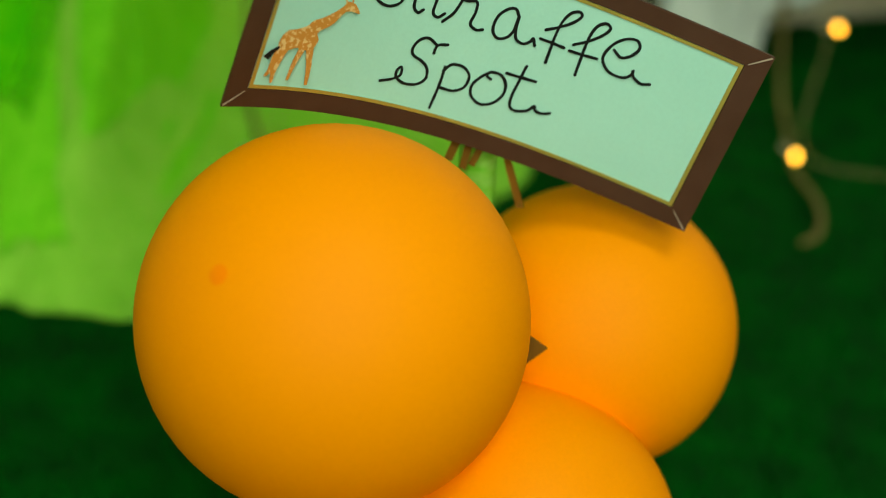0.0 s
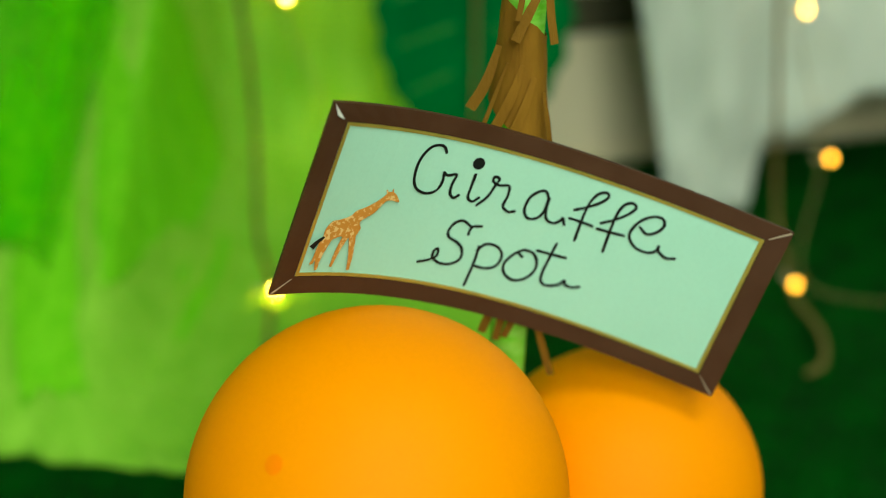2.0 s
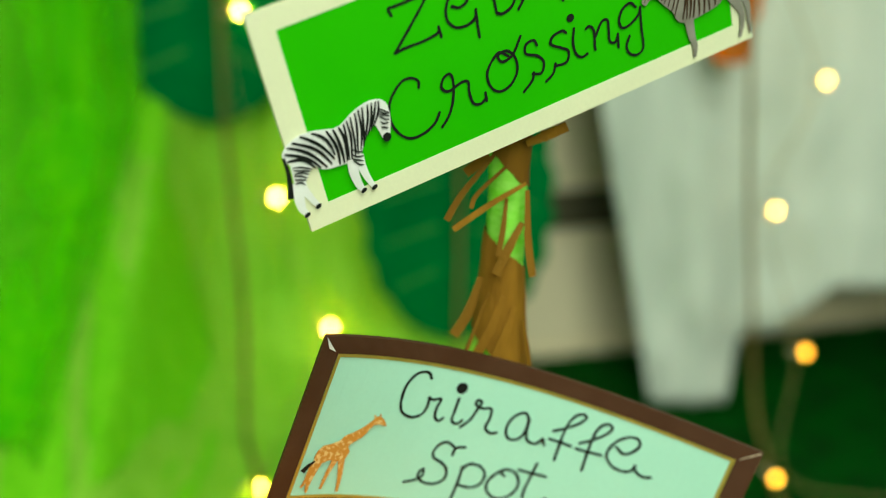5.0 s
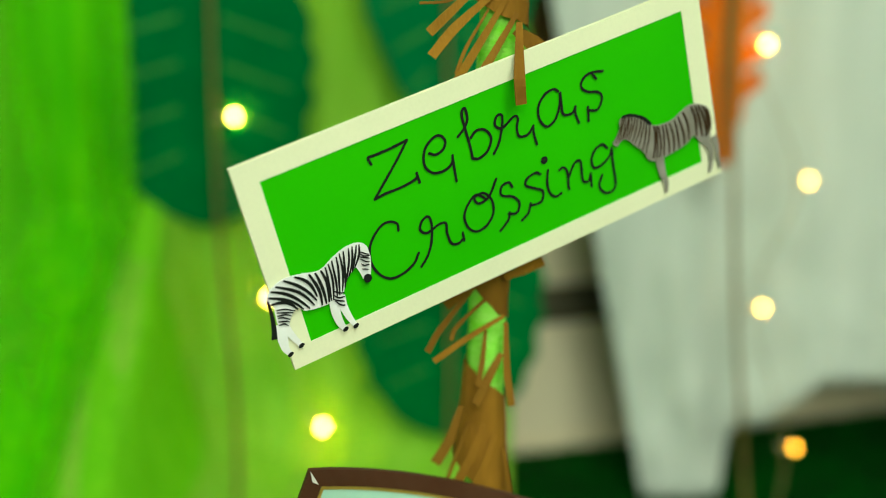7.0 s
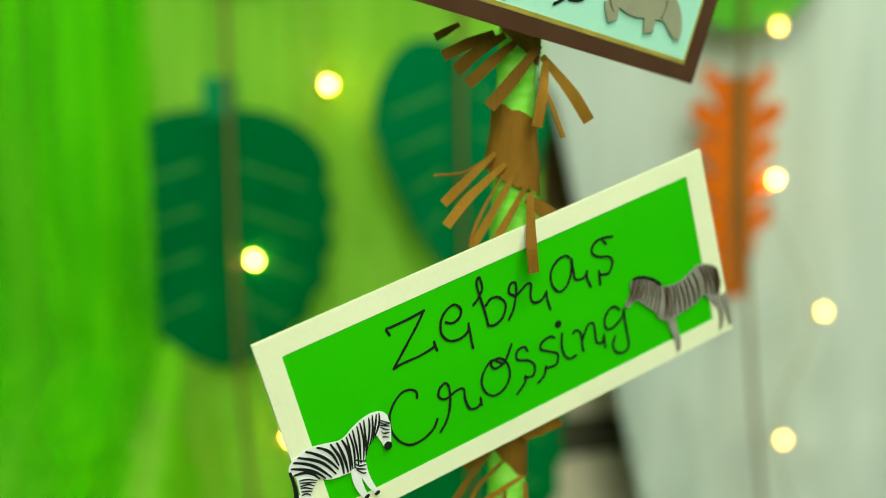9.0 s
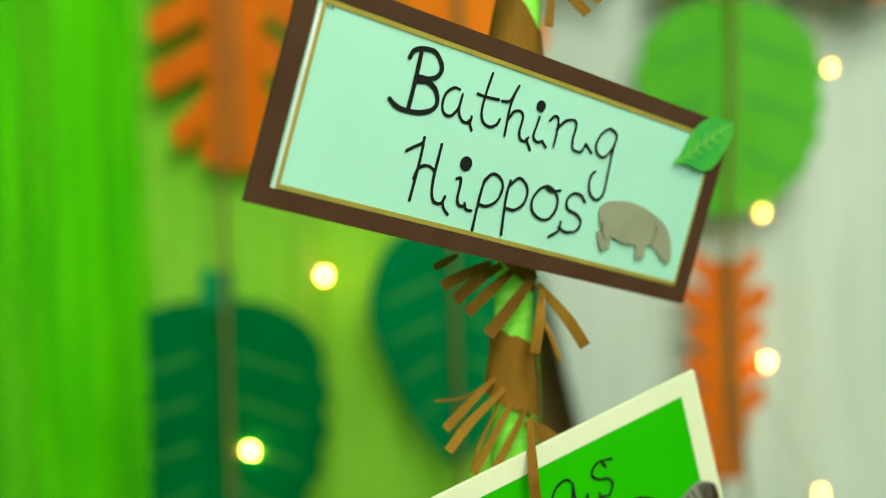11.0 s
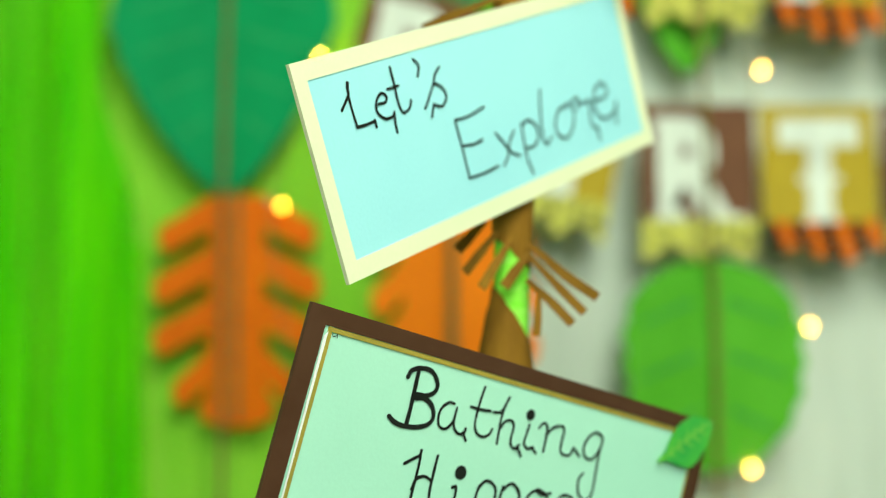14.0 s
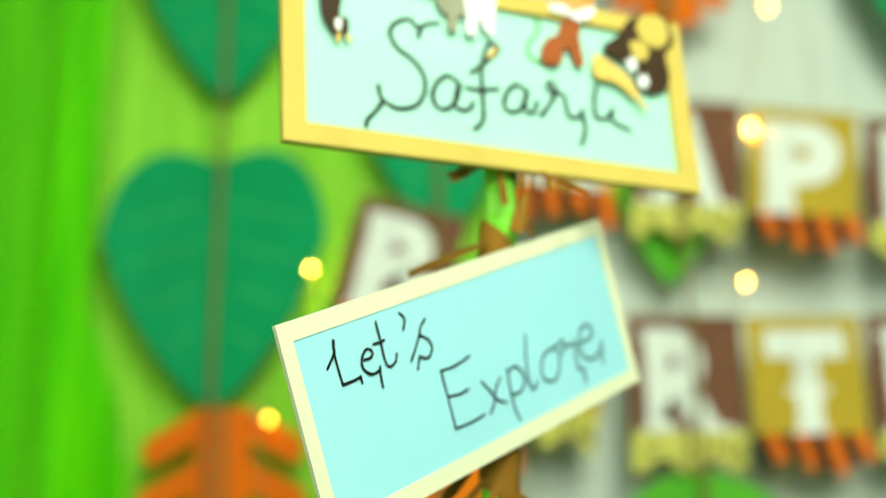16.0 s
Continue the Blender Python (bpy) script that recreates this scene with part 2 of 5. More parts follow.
def smooth_line(points, steps=6):
    """Points of a smooth curve through the given ones."""
    p = [Vector(q) for q in points]
    p = [2 * p[0] - p[1]] + p + [2 * p[-1] - p[-2]]
    out = []
    for i in range(1, len(p) - 2):
        for k in range(steps):
            t = k / steps
            out.append(0.5 * (2 * p[i] + (p[i + 1] - p[i - 1]) * t + (2 * p[i - 1] - 5 * p[i] + 4 * p[i + 1] - p[i + 2]) * t * t
                              + (3 * p[i] - p[i - 1] - 3 * p[i + 1] + p[i + 2]) * t ** 3))
    return out + [p[-2]]


def lettering(body, width, height, shear=0.0, weight=0.0, depth=0.0004):
    """A bmesh of built-in-font words, left-bottom at the origin of the local xz plane."""
    cu = bpy.data.curves.new("words", "FONT")
    cu.body, cu.size, cu.shear, cu.extrude, cu.resolution_u = body, 1.0, shear, 0.0, 4
    ob = bpy.data.objects.new("words", cu)
    cu.offset = weight
    me = bpy.data.meshes.new_from_object(ob)
    bm = bmesh.new()
    bm.from_mesh(me)
    bpy.data.objects.remove(ob)
    bpy.data.curves.remove(cu)
    bpy.data.meshes.remove(me)
    xs = [v.co.x for v in bm.verts]
    x0, x1 = min(xs), max(xs)
    for v in bm.verts:
        v.co = ((v.co.x - x0) / (x1 - x0) * width, 0, v.co.y / 0.72 * height)
    return bm


def lay(bm, x, z, turn, y):
    bmesh.ops.rotate(bm, verts=bm.verts, cent=(0, 0, 0), matrix=Matrix.Rotation(radians(-turn), 3, "Y"))
    bmesh.ops.translate(bm, verts=bm.verts, vec=(x, y, z))
    return bm


# ---------------------------------------------------------------- the room
def wall(name, x0, x1, y0, y1, z0, z1, mat, label):
    bm = bmesh.new()
    bmesh.ops.create_cube(bm, size=1)
    for v in bm.verts:
        v.co = ((x0 + x1) / 2 + v.co.x * (x1 - x0), (y0 + y1) / 2 + v.co.y * (y1 - y0), (z0 + z1) / 2 + v.co.z * (z1 - z0))
    ob = part(name, bm, mat)
    return tagged(ob, label, "wall", kind="structure")


wall("floor", -2.4, 2.6, -2.6, 4.0, -0.12, 0.0, TURF, "room floor laid with dark green artificial turf")
# unseen walls and ceiling, added to close the room and bounce light back
wall("wall_west", -2.5, -2.4, -2.6, 4.0, -0.12, 2.9, PLASTER, "unseen plain pale side wall added for bounce light")
wall("wall_east", 2.6, 2.7, -2.6, 4.0, -0.12, 2.9, PLASTER, "unseen plain pale side wall added for bounce light")
wall("wall_south", -2.5, 2.7, -2.7, -2.6, -0.12, 2.9, PLASTER, "unseen plain pale wall added behind the camera for bounce light")
wall("ceiling", -2.5, 2.7, -2.7, 4.1, 2.9, 3.0, PLASTER, "unseen plain pale ceiling added for bounce light")


def back_y(x):
    return 2.19 + 0.36 * x


def slanted(name, x0, x1, z0, z1, proud, mat, label, category="wall"):
    """A board on the slanted back wall."""
    bm = bmesh.new()
    v = [bm.verts.new((x, back_y(x) - (proud if k == 0 else -0.12), z)) for k in (0, 1) for x, z in ((x0, z0), (x1, z0), (x1, z1), (x0, z1))]
    for f in ((0, 1, 2, 3), (7, 6, 5, 4), (0, 4, 5, 1), (1, 5, 6, 2), (2, 6, 7, 3), (3, 7, 4, 0)):
        bm.faces.new([v[i] for i in f])
    return tagged(part(name, bm, mat), label, category, kind="structure")


slanted("wall_north", -0.3, 2.6, -0.1, 2.9, 0.0, CREAM, "cream painted wall behind the hanging cloths")
wall("wall_north_side", -2.4, -0.3, 2.085, 2.2, -0.1, 2.9, PLASTER, "plain pale plastered wall behind the green cloth")
slanted("trim", -0.25, 2.55, 0.255, 0.325, 0.012, DARK_RAIL, "dark grey rail along the cream wall", "trim")
slanted("trim_post", 0.215, 0.305, 0.50, 2.85, 0.03, WOOD, "brown wooden post on the wall between the cloths", "trim")
slanted("baseboard", -0.25, 2.55, 0.0, 0.02, 0.008, CREAM, "cream painted baseboard above the turf", "baseboard")


# turf pile, standing up from the floor in front of the backdrop
def turf_pile():
    rng = random.Random(3)
    verts, faces = [], []
    for k in range(42000):
        x, y = rng.uniform(-0.75, 1.35), rng.uniform(0.55, 2.75)
        if y > back_y(x) - 0.01 or (x < 0.2 and y > 1.34):
            continue
        a, h, w = rng.uniform(0, 6.283), rng.uniform(0.012, 0.026), rng.uniform(0.0008, 0.0016)
        lx, ly = rng.gauss(0, 0.008), rng.gauss(0, 0.008)
        c, s = math.cos(a) * w, math.sin(a) * w
        i = len(verts)
        verts += [(x - c, y - s, 0), (x + c, y + s, 0), (x + lx, y + ly, h)]
        faces.append((i, i + 1, i + 2))
    me = bpy.data.meshes.new("turf_pile")
    me.from_pydata(verts, [], faces)
    me.materials.append(BLADE)
    return tagged(new("turf_pile", me), "dark green artificial grass pile on the floor", "turf", kind="stuff")


turf_pile()


# ---------------------------------------------------------------- hanging cloths
def fold(x, z, seed, amp):
    n = noise.noise(Vector((x * 9 + seed, z * 0.5, seed))) + 0.5 * noise.noise(Vector((x * 24, z * 0.9, seed + 4)))
    low = max(0.0, min(1.0, 1.15 - z / 0.8))
    c = noise.noise(Vector((x * 16, z * 6, seed + 9))) + 0.7 * noise.noise(Vector((x * 34, z * 13, seed + 2)))
    return amp * (n + 1.5 * c * low)


def sheet(name, mat, label, outline, seed, amp, nx, nz):
    """A draped cloth. outline(a, b) gives the place for a across and b down, and how freely it may billow."""
    bm = bmesh.new()
    grid = []
    for j in range(nz + 1):
        row = []
        for i in range(nx + 1):
            p, free = outline(i / nx, j / nz)
            d = fold(p[0], p[2] if free[1] else p[1], seed, amp)
            row.append(bm.verts.new((p[0], p[1] - d * free[1], p[2] + abs(d) * 0.5 * free[2])))
        grid.append(row)
    for j in range(nz):
        for i in range(nx):
            bm.faces.new((grid[j][i], grid[j + 1][i], grid[j + 1][i + 1], grid[j][i + 1]))
    ob = part(name, bm, mat, smooth=True)
    so = ob.modifiers.new("thickness", "SOLIDIFY")
    so.thickness, so.offset = 0.0015, 1
    return tagged(ob, label, "cloth")


def ease(a, b, x):
    u = min(1.0, max(0.0, (x - a) / (b - a)))
    return u * u * (3 - 2 * u)


def lime_sweep(x):
    return 12 - 10.7 * ease(-0.15, -0.35, x)


def lime_hem(x):
    return 1.315 + (0.40 * ((x + 0.12) / 0.33) ** 1.3 if x > -0.12 else 0) + 0.012 * math.sin(x * 9)


def lime_y(x, z):
    """Where the lime cloth lies at a height: upright above, swept forward below."""
    return 2.03 - (2.03 - lime_hem(x)) * max(0.0, 1 - z / 0.6) ** lime_sweep(x)


def lime_drape(a, b):
    x = -1.6 + a * 1.805
    if b < 0.6:
        return (x, 2.03, 2.7 - 2.1 * b / 0.6), (0, 1, 0)
    q = (b - 0.6) / 0.4
    z = 0.6 * (1 - q ** (1 / math.sqrt(lime_sweep(x))))
    return (x, lime_y(x, z), z + 0.006), (0, 1 - 0.7 * q, 0.9 * (1 - q))


sheet("lime_cloth", CLOTH_PALE, "lime green backdrop cloth hanging down and pooled on the turf", lime_drape, 2.0, 0.022, 260, 170)


def bright_drape(a, b):
    z = 2.7 - 2.55 * b
    low = max(0.0, min(1.0, (0.62 - z) / 0.4))
    high = max(0.0, min(1.0, (z - 1.42) / 0.25))
    x = -1.6 + a * (1.215 + 0.012 * math.sin(z * 3.1) - 0.035 * low - 0.065 * high * high * (3 - 2 * high))
    z += 0.03 * math.sin(x * 23) * low
    return (x, min(1.930 - 0.02 * (1 - a), lime_y(x, z) - 0.055), z), (0, 1, 0)


sheet("bright_green_cloth", CLOTH_BRIGHT, "sheer bright green cloth hanging in crumpled vertical folds", bright_drape, 5.0, 0.020, 190, 150)


def streamer(label, spine, width, seed):
    """A crumpled strip of the sheer cloth that hangs before the lime cloth; spine: x and z from its top to its loose end."""
    pts = smooth_line([(x, 0, z) for x, z in spine], 14)
    n, cols = len(pts), 14
    bm = bmesh.new()
    rows = []
    for k, p in enumerate(pts):
        low = k / (n - 1)
        row = []
        for q in range(cols + 1):
            f = -1 + 2 * q / cols
            x = p.x + f * width / 2 * (0.8 + 0.35 * low) + 0.010 * noise.noise(Vector((p.z * 9, f, seed)))
            z = max(0.012, p.z - (0.02 * noise.noise(Vector((f * 2.5, seed, 0))) if k == n - 1 else 0))
            c = noise.noise(Vector((x * 30, z * 16, seed))) + 0.6 * noise.noise(Vector((x * 62, z * 34, seed + 3)))
            y = lime_y(x, z) - 0.014 - 0.006 * (1 - f * f) - (0.003 + 0.009 * low) * (c + 0.5)
            row.append(bm.verts.new((x, y, z)))
        rows.append(row)
    for a, b in zip(rows, rows[1:]):
        for q in range(cols):
            bm.faces.new((a[q], b[q], b[q + 1], a[q + 1]))
    ob = part("cloth_streamer", bm, CLOTH_END, smooth=True)
    so = ob.modifiers.new("thickness", "SOLIDIFY")
    so.thickness, so.offset = 0.0012, 1
    return tagged(ob, label, "cloth", "loose cloth ends")


streamer("crumpled bright green cloth end hanging low over lime cloth", [(-0.47, 1.5), (-0.47, 0.9), (-0.47, 0.5), (-0.452, 0.24), (-0.415, 0.12), (-0.385, 0.055)], 0.080, 3)
streamer("narrow bright green cloth end before the lime cloth", [(-0.45, 1.4), (-0.445, 0.8), (-0.43, 0.48), (-0.385, 0.33), (-0.36, 0.23), (-0.335, 0.135)], 0.050, 7)
streamer("crinkled bright green cloth end swept towards the turf", [(-0.42, 1.4), (-0.405, 0.8), (-0.37, 0.5), (-0.318, 0.27), (-0.285, 0.12), (-0.235, 0.035)], 0.046, 12)


def white_drape(a, b):
    top, x1 = 2.7, 2.2
    left = 0.225 - 0.05 * min(1.0, max(0.0, ((1 - b) * 2.7 - 0.90) / 0.08))
    x = left + a * (x1 - left)
    low = 0.012 + 0.13 * ease(0.535, 0.595, x) + 0.085 * ease(0.62, 0.74, x)
    z = top + (low - top) * b
    shift = 0.215 * max(0.0, 1 - z / 0.92) * max(0.0, 1 - (x - left) / 0.36)
    return (x + shift, 2.075 + 0.05 * a, z), (0, 1, 0)


sheet("white_cloth", CLOTH_WHITE, "white backdrop cloth gathered up at its lower hem", white_drape, 8.0, 0.010, 150, 120)


# ---------------------------------------------------------------- sign post
def pole_y(z):
    return 0.953 + 0.02 * (z - 0.5)


def pole_x(z):
    return 0.1355 + 0.0405 * max(0.0, z - 0.85)


def post_wrap(z0, z1, r0, r1, ragged=0.0, seed=0, sides=18, rows=10, slant=0.0):
    """A crumpled paper sleeve round the post."""
    rng = random.Random(seed)
    bm = bmesh.new()
    rings = []
    for j in range(rows + 1):
        t = j / rows
        z = z0 + (z1 - z0) * t
        ring = []
        for i in range(sides):
            a = 2 * math.pi * i / sides
            r = (r0 + (r1 - r0) * t) * (1 + 0.07 * noise.noise(Vector((math.cos(a) * 2 + seed, math.sin(a) * 2, z * 45))))
            zz = z + (rng.uniform(-1, 1) * ragged if j in (0, rows) else 0) - slant * r * math.cos(a)
            ring.append(bm.verts.new((pole_x(z) + r * math.cos(a), pole_y(z) + r * math.sin(a), zz)))
        rings.append(ring)
    for a, b in zip(rings, rings[1:]):
        for i in range(sides):
            bm.faces.new((a[i], a[(i + 1) % sides], b[(i + 1) % sides], b[i]))
    return bm


def paper_strip(points, width, twist=0.0, seed=0):
    """A flat cut strip of paper that follows the points and keeps its width."""
    rng = random.Random(seed)
    pts = smooth_line(points, 5)
    bm = bmesh.new()
    side = []
    for i, p in enumerate(pts):
        d = (pts[min(i + 1, len(pts) - 1)] - pts[max(i - 1, 0)]).normalized()
        n = d.cross(Vector((0, -1, 0))).normalized()
        turn = Matrix.Rotation(twist * i / len(pts), 3, d)
        n = turn @ n
        k = d.cross(n) * 0.0004
        w = width * (0.55 + 0.45 * min(1, i / len(pts) * 2.0)) / 2
        side.append([bm.verts.new(p + n * w + k), bm.verts.new(p - n * w + k), bm.verts.new(p - n * w - k), bm.verts.new(p + n * w - k)])
    for a, b in zip(side, side[1:]):
        for i in range(4):
            bm.faces.new((a[i], a[(i + 1) % 4], b[(i + 1) % 4], b[i]))
    bm.faces.new(side[0])
    bm.faces.new(side[-1][::-1])
    return bm


post = thing("sign_post", Matrix.Identity(4), "tall post wrapped in light green and fringed brown paper", "sign post")
part("core", post_wrap(0.0, 1.66, 0.0135, 0.0135, rows=90), WRAP, post, smooth=True)


def sleeve(z0, z1, seed, r0=0.0145, r1=0.0165, slant=0.95):
    part("paper_sleeve", post_wrap(z0, z1, r0, r1, 0.0015, seed, slant=slant), KRAFT, post, smooth=True)


def strip(points, width, out, early=0.3):
    """A cut strip: its turning points across the post and in height, its width and how far its end stands off, all in millimetres."""
    last = len(points) - 1
    line = [(pole_x(z / 1000) + x / 1000, pole_y(z / 1000) - 0.017 - out / 1000 * min(1.0, (k + early) / last), z / 1000) for k, (x, z) in enumerate(points)]
    seed = round(points[0][1] * 10)
    part("paper_strip", paper_strip(line, width / 1000, random.Random(seed).uniform(-0.5, 0.5), seed), KRAFT, post)


def fringe(z, tips, seed, width=0.0085):
    """Cut strips that leave a sleeve near z: (start across the post, start height, end across, end height, how far it stands off)."""
    rng = random.Random(seed)
    for k, (sx, sz, ex, ez, out) in enumerate(tips):
        x, y = pole_x(z), pole_y(z)
        sy = -math.sqrt(max(0.0, 0.0178 ** 2 - sx ** 2))
        a, b = Vector((x + sx, y + sy, z + sz)), Vector((x + ex, y + sy - out, z + ez))
        p1, p2 = a.lerp(b, 0.33), a.lerp(b, 0.7)
        p1.y, p2.y = y + sy - out * 0.65, y + sy - out
        p1.z += 0.10 * abs(ex - sx)
        p2.z += 0.05 * abs(ex - sx)
        part("paper_strip", paper_strip([a, p1, p2, b], width * rng.uniform(0.8, 1.1), rng.uniform(-0.5, 0.5), seed * 50 + k), KRAFT, post)


# below the lowest sign
sleeve(0.448, 0.50, 1)
fringe(0.448, [(-0.012, 0.010, -0.022, -0.014, 0.006), (-0.008, 0.006, -0.020, -0.026, 0.01), (-0.002, 0.004, -0.010, -0.032, 0.008), (0.008, -0.002, -0.004, -0.028, 0.012), (0.013, -0.006, 0.032, -0.064, 0.006), (0.014, -0.004, 0.024, -0.040, 0.004)], 11, 0.0055)
# small brown wedge between the two upper balloons
part("paper_corner", prism([(0.172, 0.340), (0.190, 0.3265), (0.176, 0.312)], 0.846, 0.8475), KRAFT, post)
# between the lowest and the second sign
sleeve(0.565, 0.645, 2, 0.0215, 0.0148)
sleeve(0.702, 0.775, 3)
strip([(-14.2, 713.9), (-29.1, 701.7)], 7.1, 6)
strip([(-9.7, 715), (-31.4, 687.2), (-40.8, 670.5)], 4.6, 12)
strip([(0.3, 708.7), (-20.6, 688.1), (-24.8, 678.8)], 3.2, 10)
strip([(11.6, 695.3), (-13.2, 681.2), (-36, 665.5)], 4.3, 16)
strip([(-1, 684.3), (-2.8, 663.6), (-5.4, 646.9)], 3.9, 12)
strip([(10.4, 667.7), (2.1, 652.8), (-6.4, 634.3)], 6.4, 14)
strip([(12.7, 690.2), (14.8, 655.5), (18.8, 631.7)], 5.3, 8)
strip([(10.7, 721.6), (37.1, 734.4)], 7.8, 0)
strip([(17.3, 736.6), (24.1, 723.9)], 2.5, 0)
strip([(-16.3, 627.9), (-23.9, 603.8), (-33.6, 586.9)], 7.5, 8)
strip([(-10.5, 616), (-18.1, 592.9), (-25, 572.4)], 2.8, 4)
strip([(-0.3, 614.7), (-7, 594.4), (-17.5, 572.5)], 7.1, 8)
strip([(7.4, 607), (2.4, 588.8), (-5.4, 569.9)], 6.4, 8)
strip([(14.2, 597.1), (17.6, 580.2), (20.4, 562.9)], 3.2, 4)
# between the second and the third sign
sleeve(0.900, 0.949, 4, 0.0195, 0.0148, 0.5)
sleeve(0.992, 1.04, 5)
strip([(-40.4, 1006), (-56, 997.4)], 5.4, 6)
strip([(-17, 1000.4), (-32.8, 993.7), (-50.2, 985.2)], 7.5, 12)
strip([(-9.8, 998.6), (-25.6, 989.2), (-41, 975.5)], 8.6, 14)
strip([(-2.5, 994.1), (-16.5, 982.1), (-32.8, 966.6)], 7.9, 14)
strip([(13.6, 992.2), (-2, 971.5), (-18.2, 951.8)], 8.6, 18)
strip([(18.4, 981.4), (17, 960.5), (14, 938.8)], 7.5, 14)
strip([(15.7, 985), (35.8, 961.8), (48.8, 942.4)], 8.2, 8)
strip([(14.5, 970.6), (24.1, 952.6), (32.9, 930.9)], 3.2, 0)
strip([(-17.8, 917), (-33.6, 907.6), (-53.3, 905.6)], 1.8, 6)
strip([(-12.5, 920.7), (-33.4, 900), (-45.7, 887.3)], 6.4, 12)
strip([(-5.1, 913.4), (-28.6, 891.2), (-43.1, 872.4)], 6.8, 14)
strip([(-8.3, 902.5), (-21, 878.1), (-26.7, 860.8)], 2.5, 10)
strip([(3.9, 911.6), (-14.8, 877), (-25.7, 857.5)], 5.7, 16)
strip([(10.5, 900.8), (-5.7, 870.2), (-17.9, 849.3)], 5.7, 20)
strip([(11.3, 896.4), (12.6, 868.4), (15.2, 848.2)], 7.2, 54, 1.0)
strip([(10.1, 889.5), (29.5, 876.7)], 10.7, 0)
# between the third and the fourth sign
sleeve(1.10, 1.181, 6, 0.0245, 0.0140, 1.6)
sleeve(1.226, 1.30, 7)
strip([(-21, 1248.8), (-41.1, 1226.5)], 7.8, 8)
strip([(-11.6, 1240.8), (-35.3, 1209.2)], 6.9, 10)
strip([(-0.9, 1235.9), (-22.9, 1197.3)], 7.2, 12)
strip([(12.3, 1224.7), (-6.4, 1197.4)], 7.8, 14)
strip([(11.6, 1231.4), (37.6, 1207), (62.5, 1188.5)], 7.5, 10)
strip([(11.8, 1222.2), (34.8, 1196.4), (53, 1177.3)], 6.6, 10)
strip([(10.7, 1203.8), (29.2, 1186.1), (44.5, 1169.6)], 7.2, 6)
strip([(20.1, 1192.7), (18.2, 1161.6)], 6.0, 6)
# between the fourth and the top sign
sleeve(1.38, 1.436, 8, 0.0190, 0.0150)
sleeve(1.492, 1.56, 9)
strip([(-16.8, 1491.2), (-40.5, 1478.5)], 9.7, 8)
strip([(-0.8, 1486.2), (3.6, 1453.5)], 5.8, 12)
strip([(18.4, 1486.5), (16.7, 1468)], 4.9, 6)
strip([(26.5, 1485.3), (24.2, 1469.2)], 3.2, 0)
strip([(35.3, 1485.2), (39.3, 1469.8)], 3.2, 0)
strip([(12.1, 1488.2), (44, 1479), (71.1, 1466.6)], 4.5, 0)
strip([(20.1, 1465.2), (12.2, 1432.2)], 11.3, 6)
strip([(15.6, 1444.9), (26.7, 1431.4)], 4.2, 0)
strip([(-9.4, 1426.2), (-45.3, 1412.5), (-71.5, 1401)], 6.5, 2)


# ---------------------------------------------------------------- signs
def signboard(label, centre, yaw, roll, w, h, border, edge_mat, panel_mat, gilt=0.0, bow=0.0, skew=0.0, lean=0.0, rim=0.0, slip=0.0):
    """A card sign: panel, mitred border strips and, where it has them, a thin gilt line or a raised rim."""
    ob = thing("sign", pose(*centre, lean, -roll, yaw), label, "sign", "signs on the post")
    a, b = w / 2, h / 2

    def curve(x, z):
        return (bow + skew * x / a) * (1 - (x / a) ** 2)

    part("panel", bend_mesh(slab((-a, b), (a, b), (a, -b), (-a, -b), 0.0, 0.002, 24, 2), curve), panel_mat, ob)

    def ring(o, i, front, back, mat, name, dx=0.0):
        q = [(sx * (a - o[0]) + dx, sz * (b - o[1])) for sx, sz in ((-1, 1), (1, 1), (1, -1), (-1, -1))]
        p = [(sx * (a - i[0]) + dx, sz * (b - i[1])) for sx, sz in ((-1, 1), (1, 1), (1, -1), (-1, -1))]
        for k in range(4):
            m = (k + 1) % 4
            n = 24 if k % 2 == 0 else 2
            part(name, bend_mesh(slab(q[k], q[m], p[m], p[k], front, back, n, 1), curve), mat, ob)

    ring((-0.0005, -0.0005), border, -0.0014 - rim if gilt or rim else -0.0006, 0.0026, edge_mat, "border_strip")
    if gilt:
        ring((border[0] + 0.0004, border[1] + 0.0004), (border[0] + gilt, border[1] + gilt), -0.0010, -0.0002, GOLD, "gilt_line", slip)
    return ob, curve


# writing with a felt pen; all points in millimetres from the middle of the board
def blank_page(ob, curve, width):
    return {"bm": bmesh.new(), "ob": ob, "curve": curve, "width": width / 1000, "level": 0.0006}


